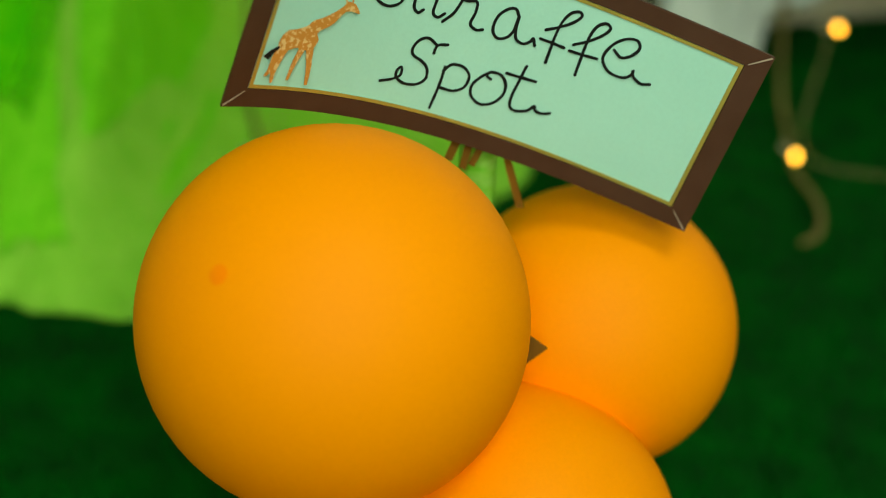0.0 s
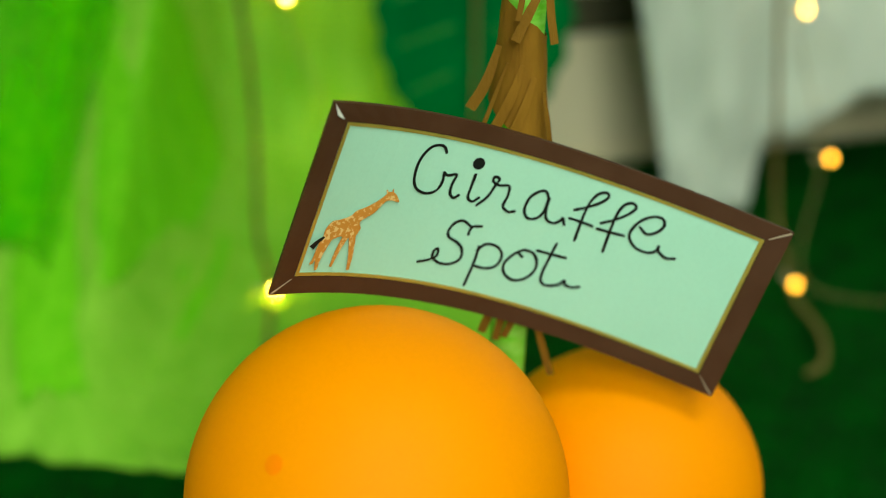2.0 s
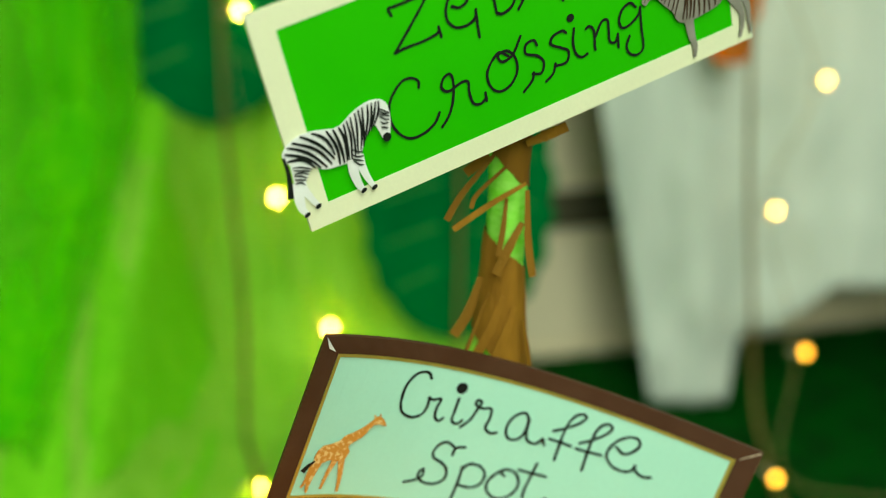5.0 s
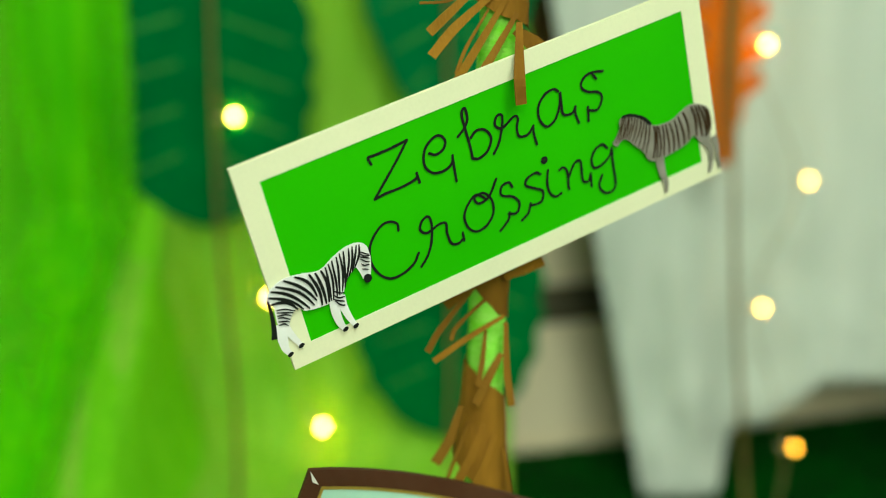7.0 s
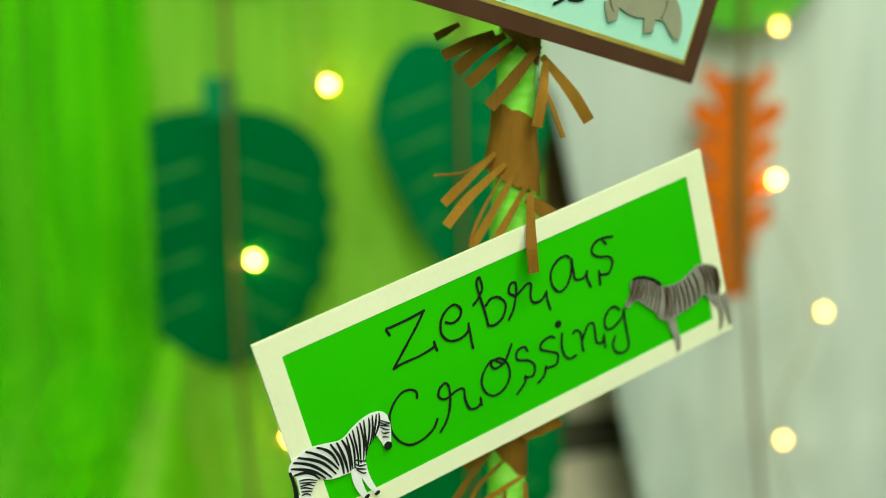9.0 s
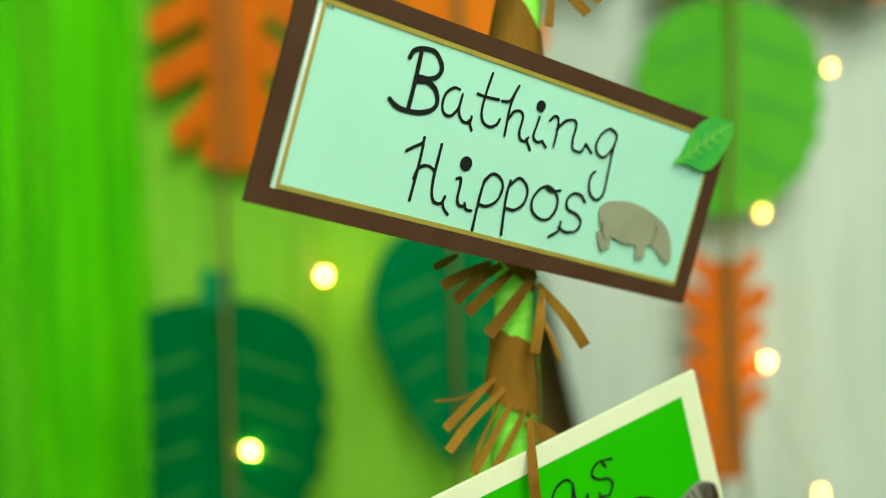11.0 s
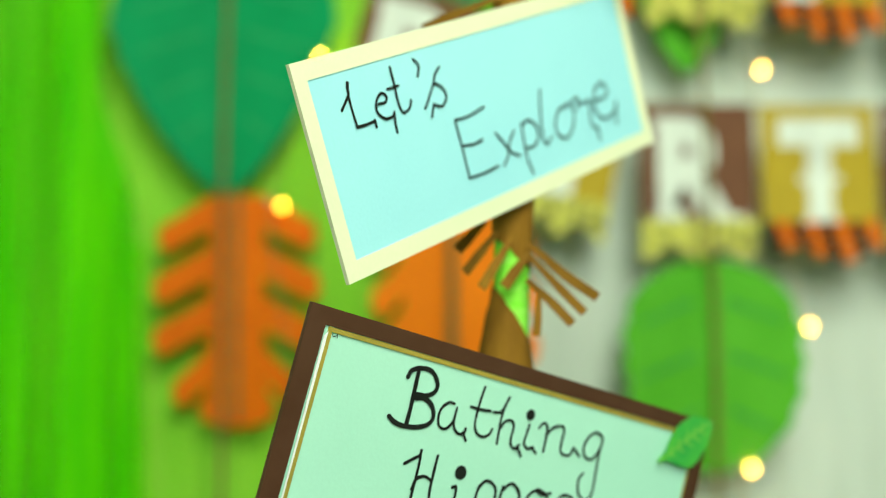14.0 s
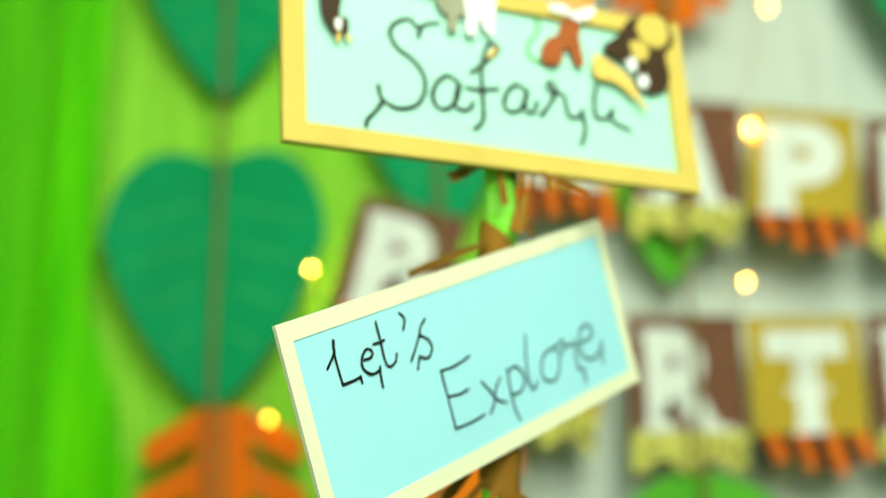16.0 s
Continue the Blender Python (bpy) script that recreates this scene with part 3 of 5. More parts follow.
def pen(page, *strokes, dot=None):
    """One letter: each stroke a ribbon of ink with rounded ends through a few turning points."""
    bm = page["bm"]

    def spot(x, z, r, y):
        bm.faces.new([bm.verts.new((px, -y, pz)) for px, pz in oval(x, z, r, r, 0, 12)])

    for stroke in strokes:
        pts = smooth_line([(x / 1000, 0, z / 1000) for x, z in stroke], 6 if len(stroke) > 2 else 4)
        page["level"] += 0.00002
        y = page["level"]
        last = None
        for k, p in enumerate(pts):
            d = (pts[min(k + 1, len(pts) - 1)] - pts[max(k - 1, 0)]).normalized()
            w = page["width"] / 2 * (1 + 0.16 * noise.noise(p * 160))
            y += 0.000002
            row = (bm.verts.new((p.x - d.z * w, -y, p.z + d.x * w)), bm.verts.new((p.x + d.z * w, -y, p.z - d.x * w)))
            if last:
                bm.faces.new((last[0], last[1], row[1], row[0]))
            last = row
        spot(pts[0].x, pts[0].z, page["width"] * 0.5, y + 0.00001)
        spot(pts[-1].x, pts[-1].z, page["width"] * 0.5, y + 0.00001)
    if dot:
        spot(dot[0] / 1000, dot[1] / 1000, dot[2] / 1000, page["level"] + 0.00002)


def written(page):
    part("lettering", bend_mesh(page["bm"], page["curve"]), INK, page["ob"], "black marker handwriting")


# paper cut-outs stuck on the boards, in millimetres too
def rounded(points, steps=5):
    """A closed smooth outline through a few points."""
    p = [Vector((x, z)) / 1000 for x, z in points]
    n = len(p)
    out = []
    for i in range(n):
        a, b, c, d = p[i - 1], p[i], p[(i + 1) % n], p[(i + 2) % n]
        for k in range(steps):
            t = k / steps
            q = 0.5 * (2 * b + (c - a) * t + (2 * a - 5 * b + 4 * c - d) * t * t + (3 * b - a - 3 * c + d) * t ** 3)
            out.append((q.x, q.y))
    return out


def taper(points, w0, w1):
    """The outline of a limb that follows a few points and thins out."""
    pts = smooth_line([(x / 1000, 0, z / 1000) for x, z in points], 5)
    one, two = [], []
    for k, p in enumerate(pts):
        d = (pts[min(k + 1, len(pts) - 1)] - pts[max(k - 1, 0)]).normalized()
        w = (w0 + (w1 - w0) * k / (len(pts) - 1)) / 2000
        one.append((p.x - d.z * w, p.z + d.x * w))
        two.append((p.x + d.z * w, p.z - d.x * w))
    return one + two[::-1]


def merged(pieces):
    whole = bmesh.new()
    for q in pieces:
        me = bpy.data.meshes.new("piece")
        q.to_mesh(me)
        q.free()
        whole.from_mesh(me)
        bpy.data.meshes.remove(me)
    return whole


def cutout(ob, curve, outlines, mat, y=-0.0016, name="paper_cutout", thick=0.0006):
    """One flat paper shape made of overlapping outlines."""
    return part(name, bend_mesh(merged([prism(o, y - thick - 0.00003 * k, y) for k, o in enumerate(outlines)]), curve), mat, ob)


def bands(first, second, n, width, sway=0.0):
    """Tapered printed bands that run between two guide lines."""
    one = smooth_line([(x / 1000, 0, z / 1000) for x, z in first], 12)
    two = smooth_line([(x / 1000, 0, z / 1000) for x, z in second], 12)
    out = []
    for k in range(n):
        t = (k + 0.5) / n
        p, q = one[round(t * (len(one) - 1))], two[round(t * (len(two) - 1))]
        d = (q - p).normalized()
        side = Vector((-d.z, 0, d.x))
        left, right = [], []
        for m in range(9):
            u = m / 8
            c = p.lerp(q, 0.02 + 0.94 * u) + side * (sway / 1000 * math.sin(math.pi * u) + 0.0003 * math.sin(k * 2.3 + u * 5))
            w = width / 2000 * (0.35 + 0.75 * math.sin(math.pi * (0.12 + 0.8 * u)))
            left.append((c.x + side.x * w, c.z + side.z * w))
            right.append((c.x - side.x * w, c.z - side.z * w))
        out.append(left + right[::-1])
    return out


def printed(shape, curve, outlines, mat, y=-0.0026):
    return tagged(part("printed_pattern", bend_mesh(merged([prism(o, y - 0.0001 - 0.00002 * k, y) for k, o in enumerate(outlines)]), curve), mat, shape), kind="stuff")


def mitre(ob, curve, w, h, border, corner, mat):
    """The cut edge where two border strips meet, its gleam put in as pale colour."""
    sx, sz = corner
    x, z = sx * w / 2, sz * h / 2
    part("mitre_gleam", bend_mesh(prism(bar(x * 0.995, z * 0.99, x - sx * border[0] * 0.9, z - sz * border[1] * 0.9, 0.0010, 0.0004), -0.0020, -0.0014), curve), mat, ob)


# lowest sign
s, c = signboard("brown-framed mint paper sign lettered Giraffe Spot, bent and hung aslant", (0.1506, 0.8761, 0.5038), 13.1, -18.9, 0.3209, 0.1304, (0.0131, 0.0116), BROWN_CARD, MINT, lean=0, gilt=0.0026, bow=0.045, skew=-0.0096)
for corner in ((1, 1), (1, -1), (-1, -1)):
    mitre(s, c, 0.3209, 0.1304, (0.0131, 0.0116), corner, EDGE_GLEAM)
cutout(s, c, [[(-0.1596, 0.0652), (-0.1499, 0.0552), (-0.1554, 0.0574)]], WHITE_PRINT, -0.0018, "lifted_corner")
page = blank_page(s, c, 2.0)
pen(page, [(-72.4, 41.9), (-74.8, 45), (-78.9, 45.9), (-84.7, 42.8), (-88.7, 33.6), (-88.2, 21.9), (-84.3, 14.3), (-76.3, 11.8), (-69.6, 15.1), (-67.8, 21.9), (-68.8, 28.2)], [(-68.8, 28.2), (-65.6, 26.7), (-59.8, 28.4), (-60.5, 21.9), (-59.6, 15), (-55.9, 12.2), (-53.1, 14.8)])  # G
pen(page, [(-47, 31.3), (-46.8, 21.9), (-46.3, 14.6), (-42.3, 12.5), (-38.8, 16)], dot=(-47.7, 39.1, 4.3))  # i
pen(page, [(-38.3, 10.8), (-33.3, 18), (-30.9, 27.3), (-29.8, 32.1), (-33.2, 33), (-33.3, 29.6), (-28.2, 28), (-21.6, 29.2), (-19.9, 22.5), (-20.4, 14.5), (-15.6, 11.7), (-11.3, 13.1)])  # r
pen(page, [(7.6, 28.9), (4.1, 32.6), (-0.3, 31.2), (-4.9, 25.1), (-5.3, 16.3), (-1.3, 11.2), (4.3, 12.3), (7.9, 18.2), (7.8, 29.4), (8.9, 20.7), (11.6, 14.2), (17.1, 12.8), (20.9, 15.8), (21.9, 18.2), (24.5, 14.2)])  # a
pen(page, [(27.2, 26.3), (34.5, 30.9), (41.8, 37.1), (45.1, 42.5), (42.6, 44.7), (37.9, 41.9), (35, 34.6), (34.4, 24), (35.4, 6)], [(26.3, 19.7), (34.2, 19.7), (42.6, 19.4)])  # f
pen(page, [(47.4, 23.5), (55, 28.9), (61.8, 35.7), (64.8, 41.7), (61.3, 43.9), (56.9, 40.7), (54.9, 33.7), (54.9, 22.1), (56.1, 5.1)], [(46.5, 18.9), (55, 19.4), (64.7, 20.4)])  # f
pen(page, [(72.3, 30), (78, 27), (83.3, 30.3), (86.4, 36.5), (83.6, 41), (77.3, 40), (71.1, 34.3), (67.8, 26.1), (68.9, 20.1), (75.2, 15.2), (83.9, 15), (88.2, 18.5), (88.7, 21.9)], [(88.5, 21.4), (90.2, 18.3), (95.9, 16), (101.4, 17.8)])  # e
written(page)
page = blank_page(s, c, 2.0)
pen(page, [(-29, -3.1), (-34.5, -4.7), (-36, -7.5), (-35.9, -11)], [(-35.7, -5.3), (-42.6, -2.2), (-47.8, -4.6), (-50.5, -10.7), (-48.6, -15.5), (-41.5, -18.2), (-36.4, -22.3), (-35.1, -29.4), (-40.4, -34.5), (-48.2, -35.5), (-54.4, -32.4), (-55.2, -27.7), (-53.1, -25.2), (-52.1, -30.5), (-56.7, -34.5), (-63.9, -37.3)])  # S
pen(page, [(-25.4, -17.6), (-24.6, -30.1), (-25.1, -47.5)], [(-25.6, -20.8), (-21.4, -14.8), (-13.4, -14.4), (-7.8, -19.2), (-8.3, -27.3), (-14.7, -31.9), (-23.8, -32.1)])  # p
pen(page, [(4.1, -12.5), (-0.2, -17), (-3.9, -24.6), (-1.6, -31.5), (5.9, -35.1), (13.7, -31.6), (17.9, -24.3), (17.1, -17), (11.9, -11.8), (4.9, -11.9), (3.1, -15), (6.3, -16.6)])  # o
pen(page, [(25.1, -0.6), (24.4, -10.3), (23.7, -23.5), (25.2, -30), (29.9, -31.7), (36.9, -28.8), (40.1, -24.4), (41.7, -26.9), (46.3, -27.4), (51.4, -25.2)], [(14.6, -9.3), (24.9, -8.9), (34.6, -8.3)])  # t
written(page)
shape = cutout(s, c, [rounded([(-92.9, 3.5), (-95.6, 7.5), (-98.5, 9.4), (-102.9, 9.3), (-104, 6.6), (-109.3, 1), (-115, -3.1), (-119.9, -5.6), (-122.8, -9.4), (-129, -12.3), (-133.5, -13.4), (-136.7, -18.5), (-136.8, -24.3), (-133.6, -27.4), (-128.6, -25.6), (-125.5, -24.1), (-118, -24.9), (-114.9, -23.6), (-112.9, -17.8), (-115, -13.3), (-112.4, -10.2), (-106.9, -5.4), (-102.5, 2.4), (-98.7, 4)]),
                      taper([(-134.7, -24.2), (-136.8, -31.5), (-137.7, -40.2), (-139.5, -44.3)], 4.6, 1.5), taper([(-132.6, -24.2), (-134.1, -32.2), (-135, -41.7), (-134.3, -48.4)], 6.0, 1.7),
                      taper([(-121.3, -23.9), (-123.6, -35), (-124.7, -45.9)], 4.2, 1.6), taper([(-117.1, -22.2), (-113.6, -35.4), (-111.6, -48)], 5.0, 1.8),
                      taper([(-102.7, 8.9), (-104.1, 10.6)], 1.4, 1.0), taper([(-99.3, 8.8), (-99.8, 11.7)], 1.2, 0.8)], TAN)
printed(shape, c, [taper([(-136.1, -24.3), (-139.8, -27.9), (-142.6, -32.1)], 1.6, 4.2)], INK)

# second sign
s, c = signboard("cream-bordered bright green card sign lettered Zebras Crossing", (0.1403, 0.9054, 0.8029), 26.8, 18.3, 0.3351, 0.1387, (0.0147, 0.0135), CREAM_CARD, LEAF_GREEN_CARD, lean=5.3)
page = blank_page(s, c, 1.8)
pen(page, [(-84, 39.2), (-85, 43.9), (-81.2, 43.9), (-69.2, 44.1), (-57.7, 45)], [(-57.7, 45), (-67.9, 34.8), (-87.8, 16.7)], [(-87.8, 16.7), (-80.6, 17.5), (-68.6, 17.3), (-58.1, 18.8), (-56.8, 22.2)], [(-56.9, 21.9), (-56.5, 15.5)])  # Z
pen(page, [(-45.7, 31.1), (-41.2, 28.6), (-35.6, 30.3), (-33.3, 35.2), (-36.6, 39.9), (-42.6, 39), (-48.5, 33.6), (-50.5, 24.5), (-46.1, 17.7), (-38.2, 16.4), (-32.4, 18.9), (-30.7, 23.7)], [(-30.9, 22.9), (-31.7, 13.6), (-32.1, 6.1)])  # e
pen(page, [(-24.3, 34.1), (-19.3, 37.4), (-15.3, 42.7), (-15.5, 50.2), (-18.4, 46.9), (-18.1, 34), (-17.6, 23.8), (-17.8, 16.3)], [(-16, 30.1), (-11, 33.1), (-5.2, 31.3), (-2.2, 24.5), (-6.5, 17.2), (-13.5, 14.7), (-17.8, 16.3)])  # b
pen(page, [(-2.7, 13.6), (2.6, 19.6), (7.2, 29.7), (8.3, 36.3), (4.6, 36.7), (2.3, 31.7), (6.7, 27.9), (16.3, 32.1), (19, 30), (16.9, 23.8), (17.3, 18), (23.5, 16.7), (28.8, 21)], [(28.8, 21), (28, 15.3), (28.7, 7.8)])  # r
pen(page, [(51, 36.5), (48.2, 39.1), (41.5, 38.1), (35.4, 32.5), (33.9, 24.1), (37.8, 16.8), (44.8, 18.7), (50.5, 27.6), (52.3, 35.5), (51.6, 26.2), (51.8, 20), (58.1, 18.5), (61.7, 21.8)], [(61.3, 21.9), (60.6, 16.5), (62, 10.2)])  # a
pen(page, [(86.2, 37.6), (80.5, 39.2), (75, 39.7), (70, 37.2), (68.3, 32.8), (72.5, 28.1), (79.8, 25.3), (82.2, 20.3), (77.5, 13.9), (70.4, 15.7)], [(70.5, 18.3), (70, 13.8), (69.3, 8.5)], [(78.1, 38.5), (80.2, 34.5)])  # s
written(page)
page = blank_page(s, c, 1.8)
pen(page, [(-78.3, -9.2), (-77.8, -4.9), (-81.9, -1.5), (-87.9, -1.4), (-95, -6.4), (-99.8, -13.4), (-101.1, -23.2), (-97.7, -32.7), (-91.1, -38.4), (-81.8, -38.5), (-73.6, -35), (-69.1, -29.7)])  # C
pen(page, [(-69.6, -39.6), (-63.6, -34.3), (-58.7, -26), (-55.7, -14.8), (-56.8, -8.6), (-61.7, -10.1), (-64.1, -15.2), (-60, -19.1), (-51.1, -16.9), (-46.1, -18.1), (-46.9, -25.1), (-45.7, -33), (-41, -35.2), (-37.4, -33.6)], [(-36.3, -29.5), (-36.6, -35)])  # r
pen(page, [(-16, -12.6), (-21.3, -8.2), (-27.6, -11.7), (-32.6, -18.9), (-31.6, -27.8), (-26.4, -32.7), (-18.5, -31.5), (-12.1, -24.8), (-11.4, -15.7), (-16.2, -9), (-22.8, -9.7), (-20.8, -14.7), (-12.8, -12.9), (-5.1, -3.4)])  # o
pen(page, [(4.9, -13.3), (3.2, -9.4), (-2.4, -10.1), (-3.8, -15.8), (3.9, -20.2), (7.4, -26), (4.4, -32.1), (-1.8, -30.4)], [(-1, -29.7), (-2.7, -34.3), (-10.2, -39.5)])  # s
pen(page, [(26.6, -13.1), (23.7, -10.9), (16.8, -12.1), (14.7, -16.5), (21.3, -21.4), (26, -25.5), (23.4, -31.9), (15.6, -31.7)], [(15.4, -29.9), (12.5, -35.7), (6.6, -38.9)])  # s
pen(page, [(32.7, -12.6), (30.4, -21.1), (30.9, -28.7), (34.5, -32.9), (39.2, -32.3)], dot=(31.5, -4.9, 2.7))  # i
pen(page, [(40.9, -16), (44, -15.2), (46.5, -19.4), (45.4, -29.6), (45.6, -31.9)], [(46.7, -23.8), (53, -15.8), (57.5, -16), (57.4, -21.9), (56.8, -30.2), (60.9, -32.4), (63.6, -27.7)], [(63.6, -27.7), (62.5, -37)])  # n
pen(page, [(79.6, -15.2), (75.8, -11.1), (69.6, -13.2), (66, -19.1), (67.1, -24.9), (72.9, -25.2), (80.7, -21), (82.8, -16.5)], [(82.7, -17.1), (81.7, -30), (80.9, -43.8), (75.5, -46.9), (70.2, -44.2), (68.5, -38.5), (71.9, -32.3)])  # g
written(page)
shape = cutout(s, c, [rounded([(-105.1, -5.6), (-101.6, -9.3), (-101, -14.3), (-101, -17.7), (-102.4, -24), (-104.7, -30.6), (-106.6, -31.7), (-109, -30.6), (-110.5, -24.3), (-112, -20.2), (-115, -21.5), (-118.8, -24.5), (-121.5, -28.1), (-124.3, -33), (-127.1, -35.8), (-133.1, -36), (-138.9, -35.7), (-145.2, -35), (-151.2, -33.1), (-154.6, -29.6), (-158.2, -31), (-164.4, -38.4), (-169.4, -35.9), (-169.3, -27.6), (-169.1, -22.9), (-171.6, -19), (-171.6, -14.9), (-168.7, -11.6), (-164.1, -9.1), (-158.7, -7.6), (-152.4, -7.9), (-144.1, -9.8), (-137, -11.8), (-131.5, -11), (-125.4, -7.8), (-118.1, -5.1), (-111.3, -4.2)]),
                      taper([(-167.9, -35.2), (-169.4, -44.2), (-169.8, -51.8), (-168.1, -56.9)], 8.5, 3.2), taper([(-165.7, -36.3), (-165.1, -40.8), (-162.7, -47.6), (-159.9, -54.3)], 6, 3.0), taper([(-130.8, -34), (-132.5, -43), (-131.8, -51.8), (-129.9, -56.8)], 7.5, 3.4), taper([(-127, -34.5), (-126.8, -41.6), (-125.3, -50.1), (-122.8, -57.7)], 6.5, 3.0)], WHITE_PRINT)
printed(shape, c, [taper([(-171.6, -16.9), (-171.5, -26.5), (-173.1, -36.8), (-174.7, -42.9)], 1.8, 4.0)]
        + bands([(-105.2, -6), (-110.3, -5.3), (-118.3, -5.7), (-125.6, -8.4), (-132.3, -11.3)], [(-112, -20.2), (-118.6, -24.7), (-123.9, -31.8), (-129.6, -35.3), (-134.2, -35.2)], 10, 1.35, 0.9)
        + bands([(-132.3, -11.3), (-138.2, -11.5), (-143.5, -10.1)], [(-133.3, -35.3), (-137, -35.8), (-140.8, -35.3)], 3, 1.9, 1.5)
        + bands([(-147.1, -9.2), (-158.8, -8), (-166.4, -10.3), (-170.7, -14.7), (-169.8, -22.2)], [(-139.9, -26.8), (-141.6, -30.8), (-144.8, -33.6), (-151, -32.5), (-155.8, -29.3)], 6, 1.9, 2.6)
        + bands([(-168.2, -24.1), (-168.6, -29.4), (-169.4, -35.9)], [(-155.8, -29.4), (-160.3, -33.5), (-164.1, -38.5)], 6, 0.85, 0.6)
        + bands([(-130.5, -27.2), (-131.4, -32.4), (-131.3, -36.6)], [(-122.8, -30.9), (-124.6, -37.1), (-125.6, -42.1)], 4, 0.9, -0.8)
        + bands([(-107.1, -10.1), (-108.3, -14.4), (-108.4, -23.9)], [(-101, -14.3), (-102, -18.7), (-104.9, -25.6)], 6, 0.65, -0.5), INK)
printed(shape, c, [oval(-0.1681, -0.0569, 0.0022, 0.0014, 20, 10), oval(-0.1599, -0.0543, 0.0022, 0.0014, 20, 10), oval(-0.1299, -0.0568, 0.0022, 0.0014, 20, 10), oval(-0.1228, -0.0577, 0.0022, 0.0014, 20, 10), oval(-0.1068, -0.0300, 0.0028, 0.0030, 0, 12)], INK, -0.0030)
shape = cutout(s, c, [rounded([(83.7, -13.4), (86.7, -10.4), (90.8, -5.1), (90.9, -0.9), (94.6, 2.5), (97.7, 2.2), (102.8, 0.6), (109.7, -4.2), (114.7, -11.1), (120.5, -14.2), (131.5, -15), (140.1, -12), (147, -9.8), (153.3, -10.8), (160.7, -15.2), (163.8, -21.4), (162, -32.3), (161.7, -39.4), (158, -46.8), (154.5, -42.4), (150.6, -36.4), (147.8, -33.1), (142.4, -36), (135.6, -37.6), (127.3, -38.5), (119.9, -39.1), (114.3, -38.9), (108.6, -35.1), (105.9, -28.2), (100.1, -21.5), (95, -15.2), (90.6, -14.1), (86.2, -16.5)]),
                      taper([(117.8, -37.5), (118.5, -49.5), (120.2, -57.6), (118.9, -65.2)], 7.0, 2.2), taper([(158.9, -44.2), (160.4, -49.2), (159.5, -57.8), (156.8, -64.9)], 5.5, 2.2), taper([(164.1, -39.7), (165.8, -47), (165.7, -55.9), (166.3, -65.1)], 5.0, 2.0)], GREY_STRIPED)
printed(shape, c, bands([(93.1, 2.4), (97.7, 2.2), (102.7, 0.2), (109.6, -4.5), (114.7, -11.1)], [(84.2, -15), (90.6, -14.1), (95, -15.2), (100.7, -22.5), (108, -34.1)], 12, 0.8, 0.8)
        + bands([(116, -12.4), (122, -14.5), (131.5, -15.3), (143.5, -11.2)], [(111.5, -36.6), (119.3, -38.1), (132.2, -38.4), (146.1, -33.4)], 9, 1.2, 1.2)
        + bands([(146.9, -10.2), (154.7, -11.8), (162.1, -17.1)], [(148.6, -33.4), (157.8, -37.9), (162, -33.7)], 5, 1.5, 1.6), DARK_PRINT)
printed(shape, c, [taper([(93.1, 2.4), (97.7, 2.2), (102.7, 0.2), (109.6, -4.5), (114.7, -11.1)], 1.6, 2.4)], INK, -0.0030)

# third sign
s, c = signboard("brown-framed mint paper sign lettered Bathing Hippos", (0.1424, 0.895, 1.0699), 37.3, -12.6, 0.3625, 0.1343, (0.0125, 0.0106), BROWN_CARD, MINT, lean=9.7, gilt=0.0034, slip=0.0026)
cutout(s, c, [[(-0.1682, 0.0496), (-0.166, 0.0526), (-0.166, -0.0566), (-0.1668, -0.0566)]], WHITE_PRINT, -0.0015, "paper_edge")
page = blank_page(s, c, 3.2)
pen(page, [(-99.9, 39.3), (-97.9, 44.1), (-90.8, 47), (-82.7, 46.9), (-76.2, 40.6), (-76.4, 34.7), (-81.6, 30.9), (-89.4, 29.9), (-92, 28.9)], [(-89.5, 27.4), (-82.9, 28.4), (-76.3, 25.5), (-72.7, 18.8), (-75, 13.2), (-82.8, 9.5), (-94.3, 8.1), (-101.6, 9.3), (-106.3, 11.9)], [(-92.8, 43.7), (-92.1, 29.2), (-91.8, 17.7), (-91.9, 9.8)])  # B
written(page)
page = blank_page(s, c, 1.9)
pen(page, [(-58.9, 30.4), (-63, 30.3), (-67.8, 25.8), (-68.6, 18.8), (-65.9, 13.6), (-60.6, 13.1), (-56.3, 19.1), (-55.8, 28.5), (-55.7, 19.2), (-53.8, 14.6), (-49.8, 12), (-45.3, 13), (-44.9, 16.5)], [(-46.1, 13.7), (-42.3, 8.5)])  # a
pen(page, [(-37.6, 46.5), (-38.7, 33.4), (-38.4, 21.4), (-34.9, 15.3), (-29.1, 14), (-24.6, 16.7), (-23.2, 20.4)], [(-44.9, 31.4), (-36.9, 31.2), (-27.9, 32)])  # t
pen(page, [(-15, 44.4), (-16.6, 39.3), (-17.8, 29.5), (-16.3, 11.5)], [(-25.2, 31.8), (-19.2, 33.5), (-16.5, 40.2), (-15.3, 43.3)], [(-16.9, 21.8), (-13.9, 27.7), (-8.9, 29.4), (-5.6, 26.1), (-5.6, 17.3), (-3.4, 12.5), (1.4, 11.8), (2.7, 14.7)], [(1.3, 13.5), (6.6, 7.6)])  # h
pen(page, [(7.4, 29.8), (6.8, 22.6), (6.6, 16.4), (10.9, 13.8), (14.9, 15.5)], [(14.3, 15.4), (18.8, 12.2)], dot=(6.3, 36.7, 3.9))  # i
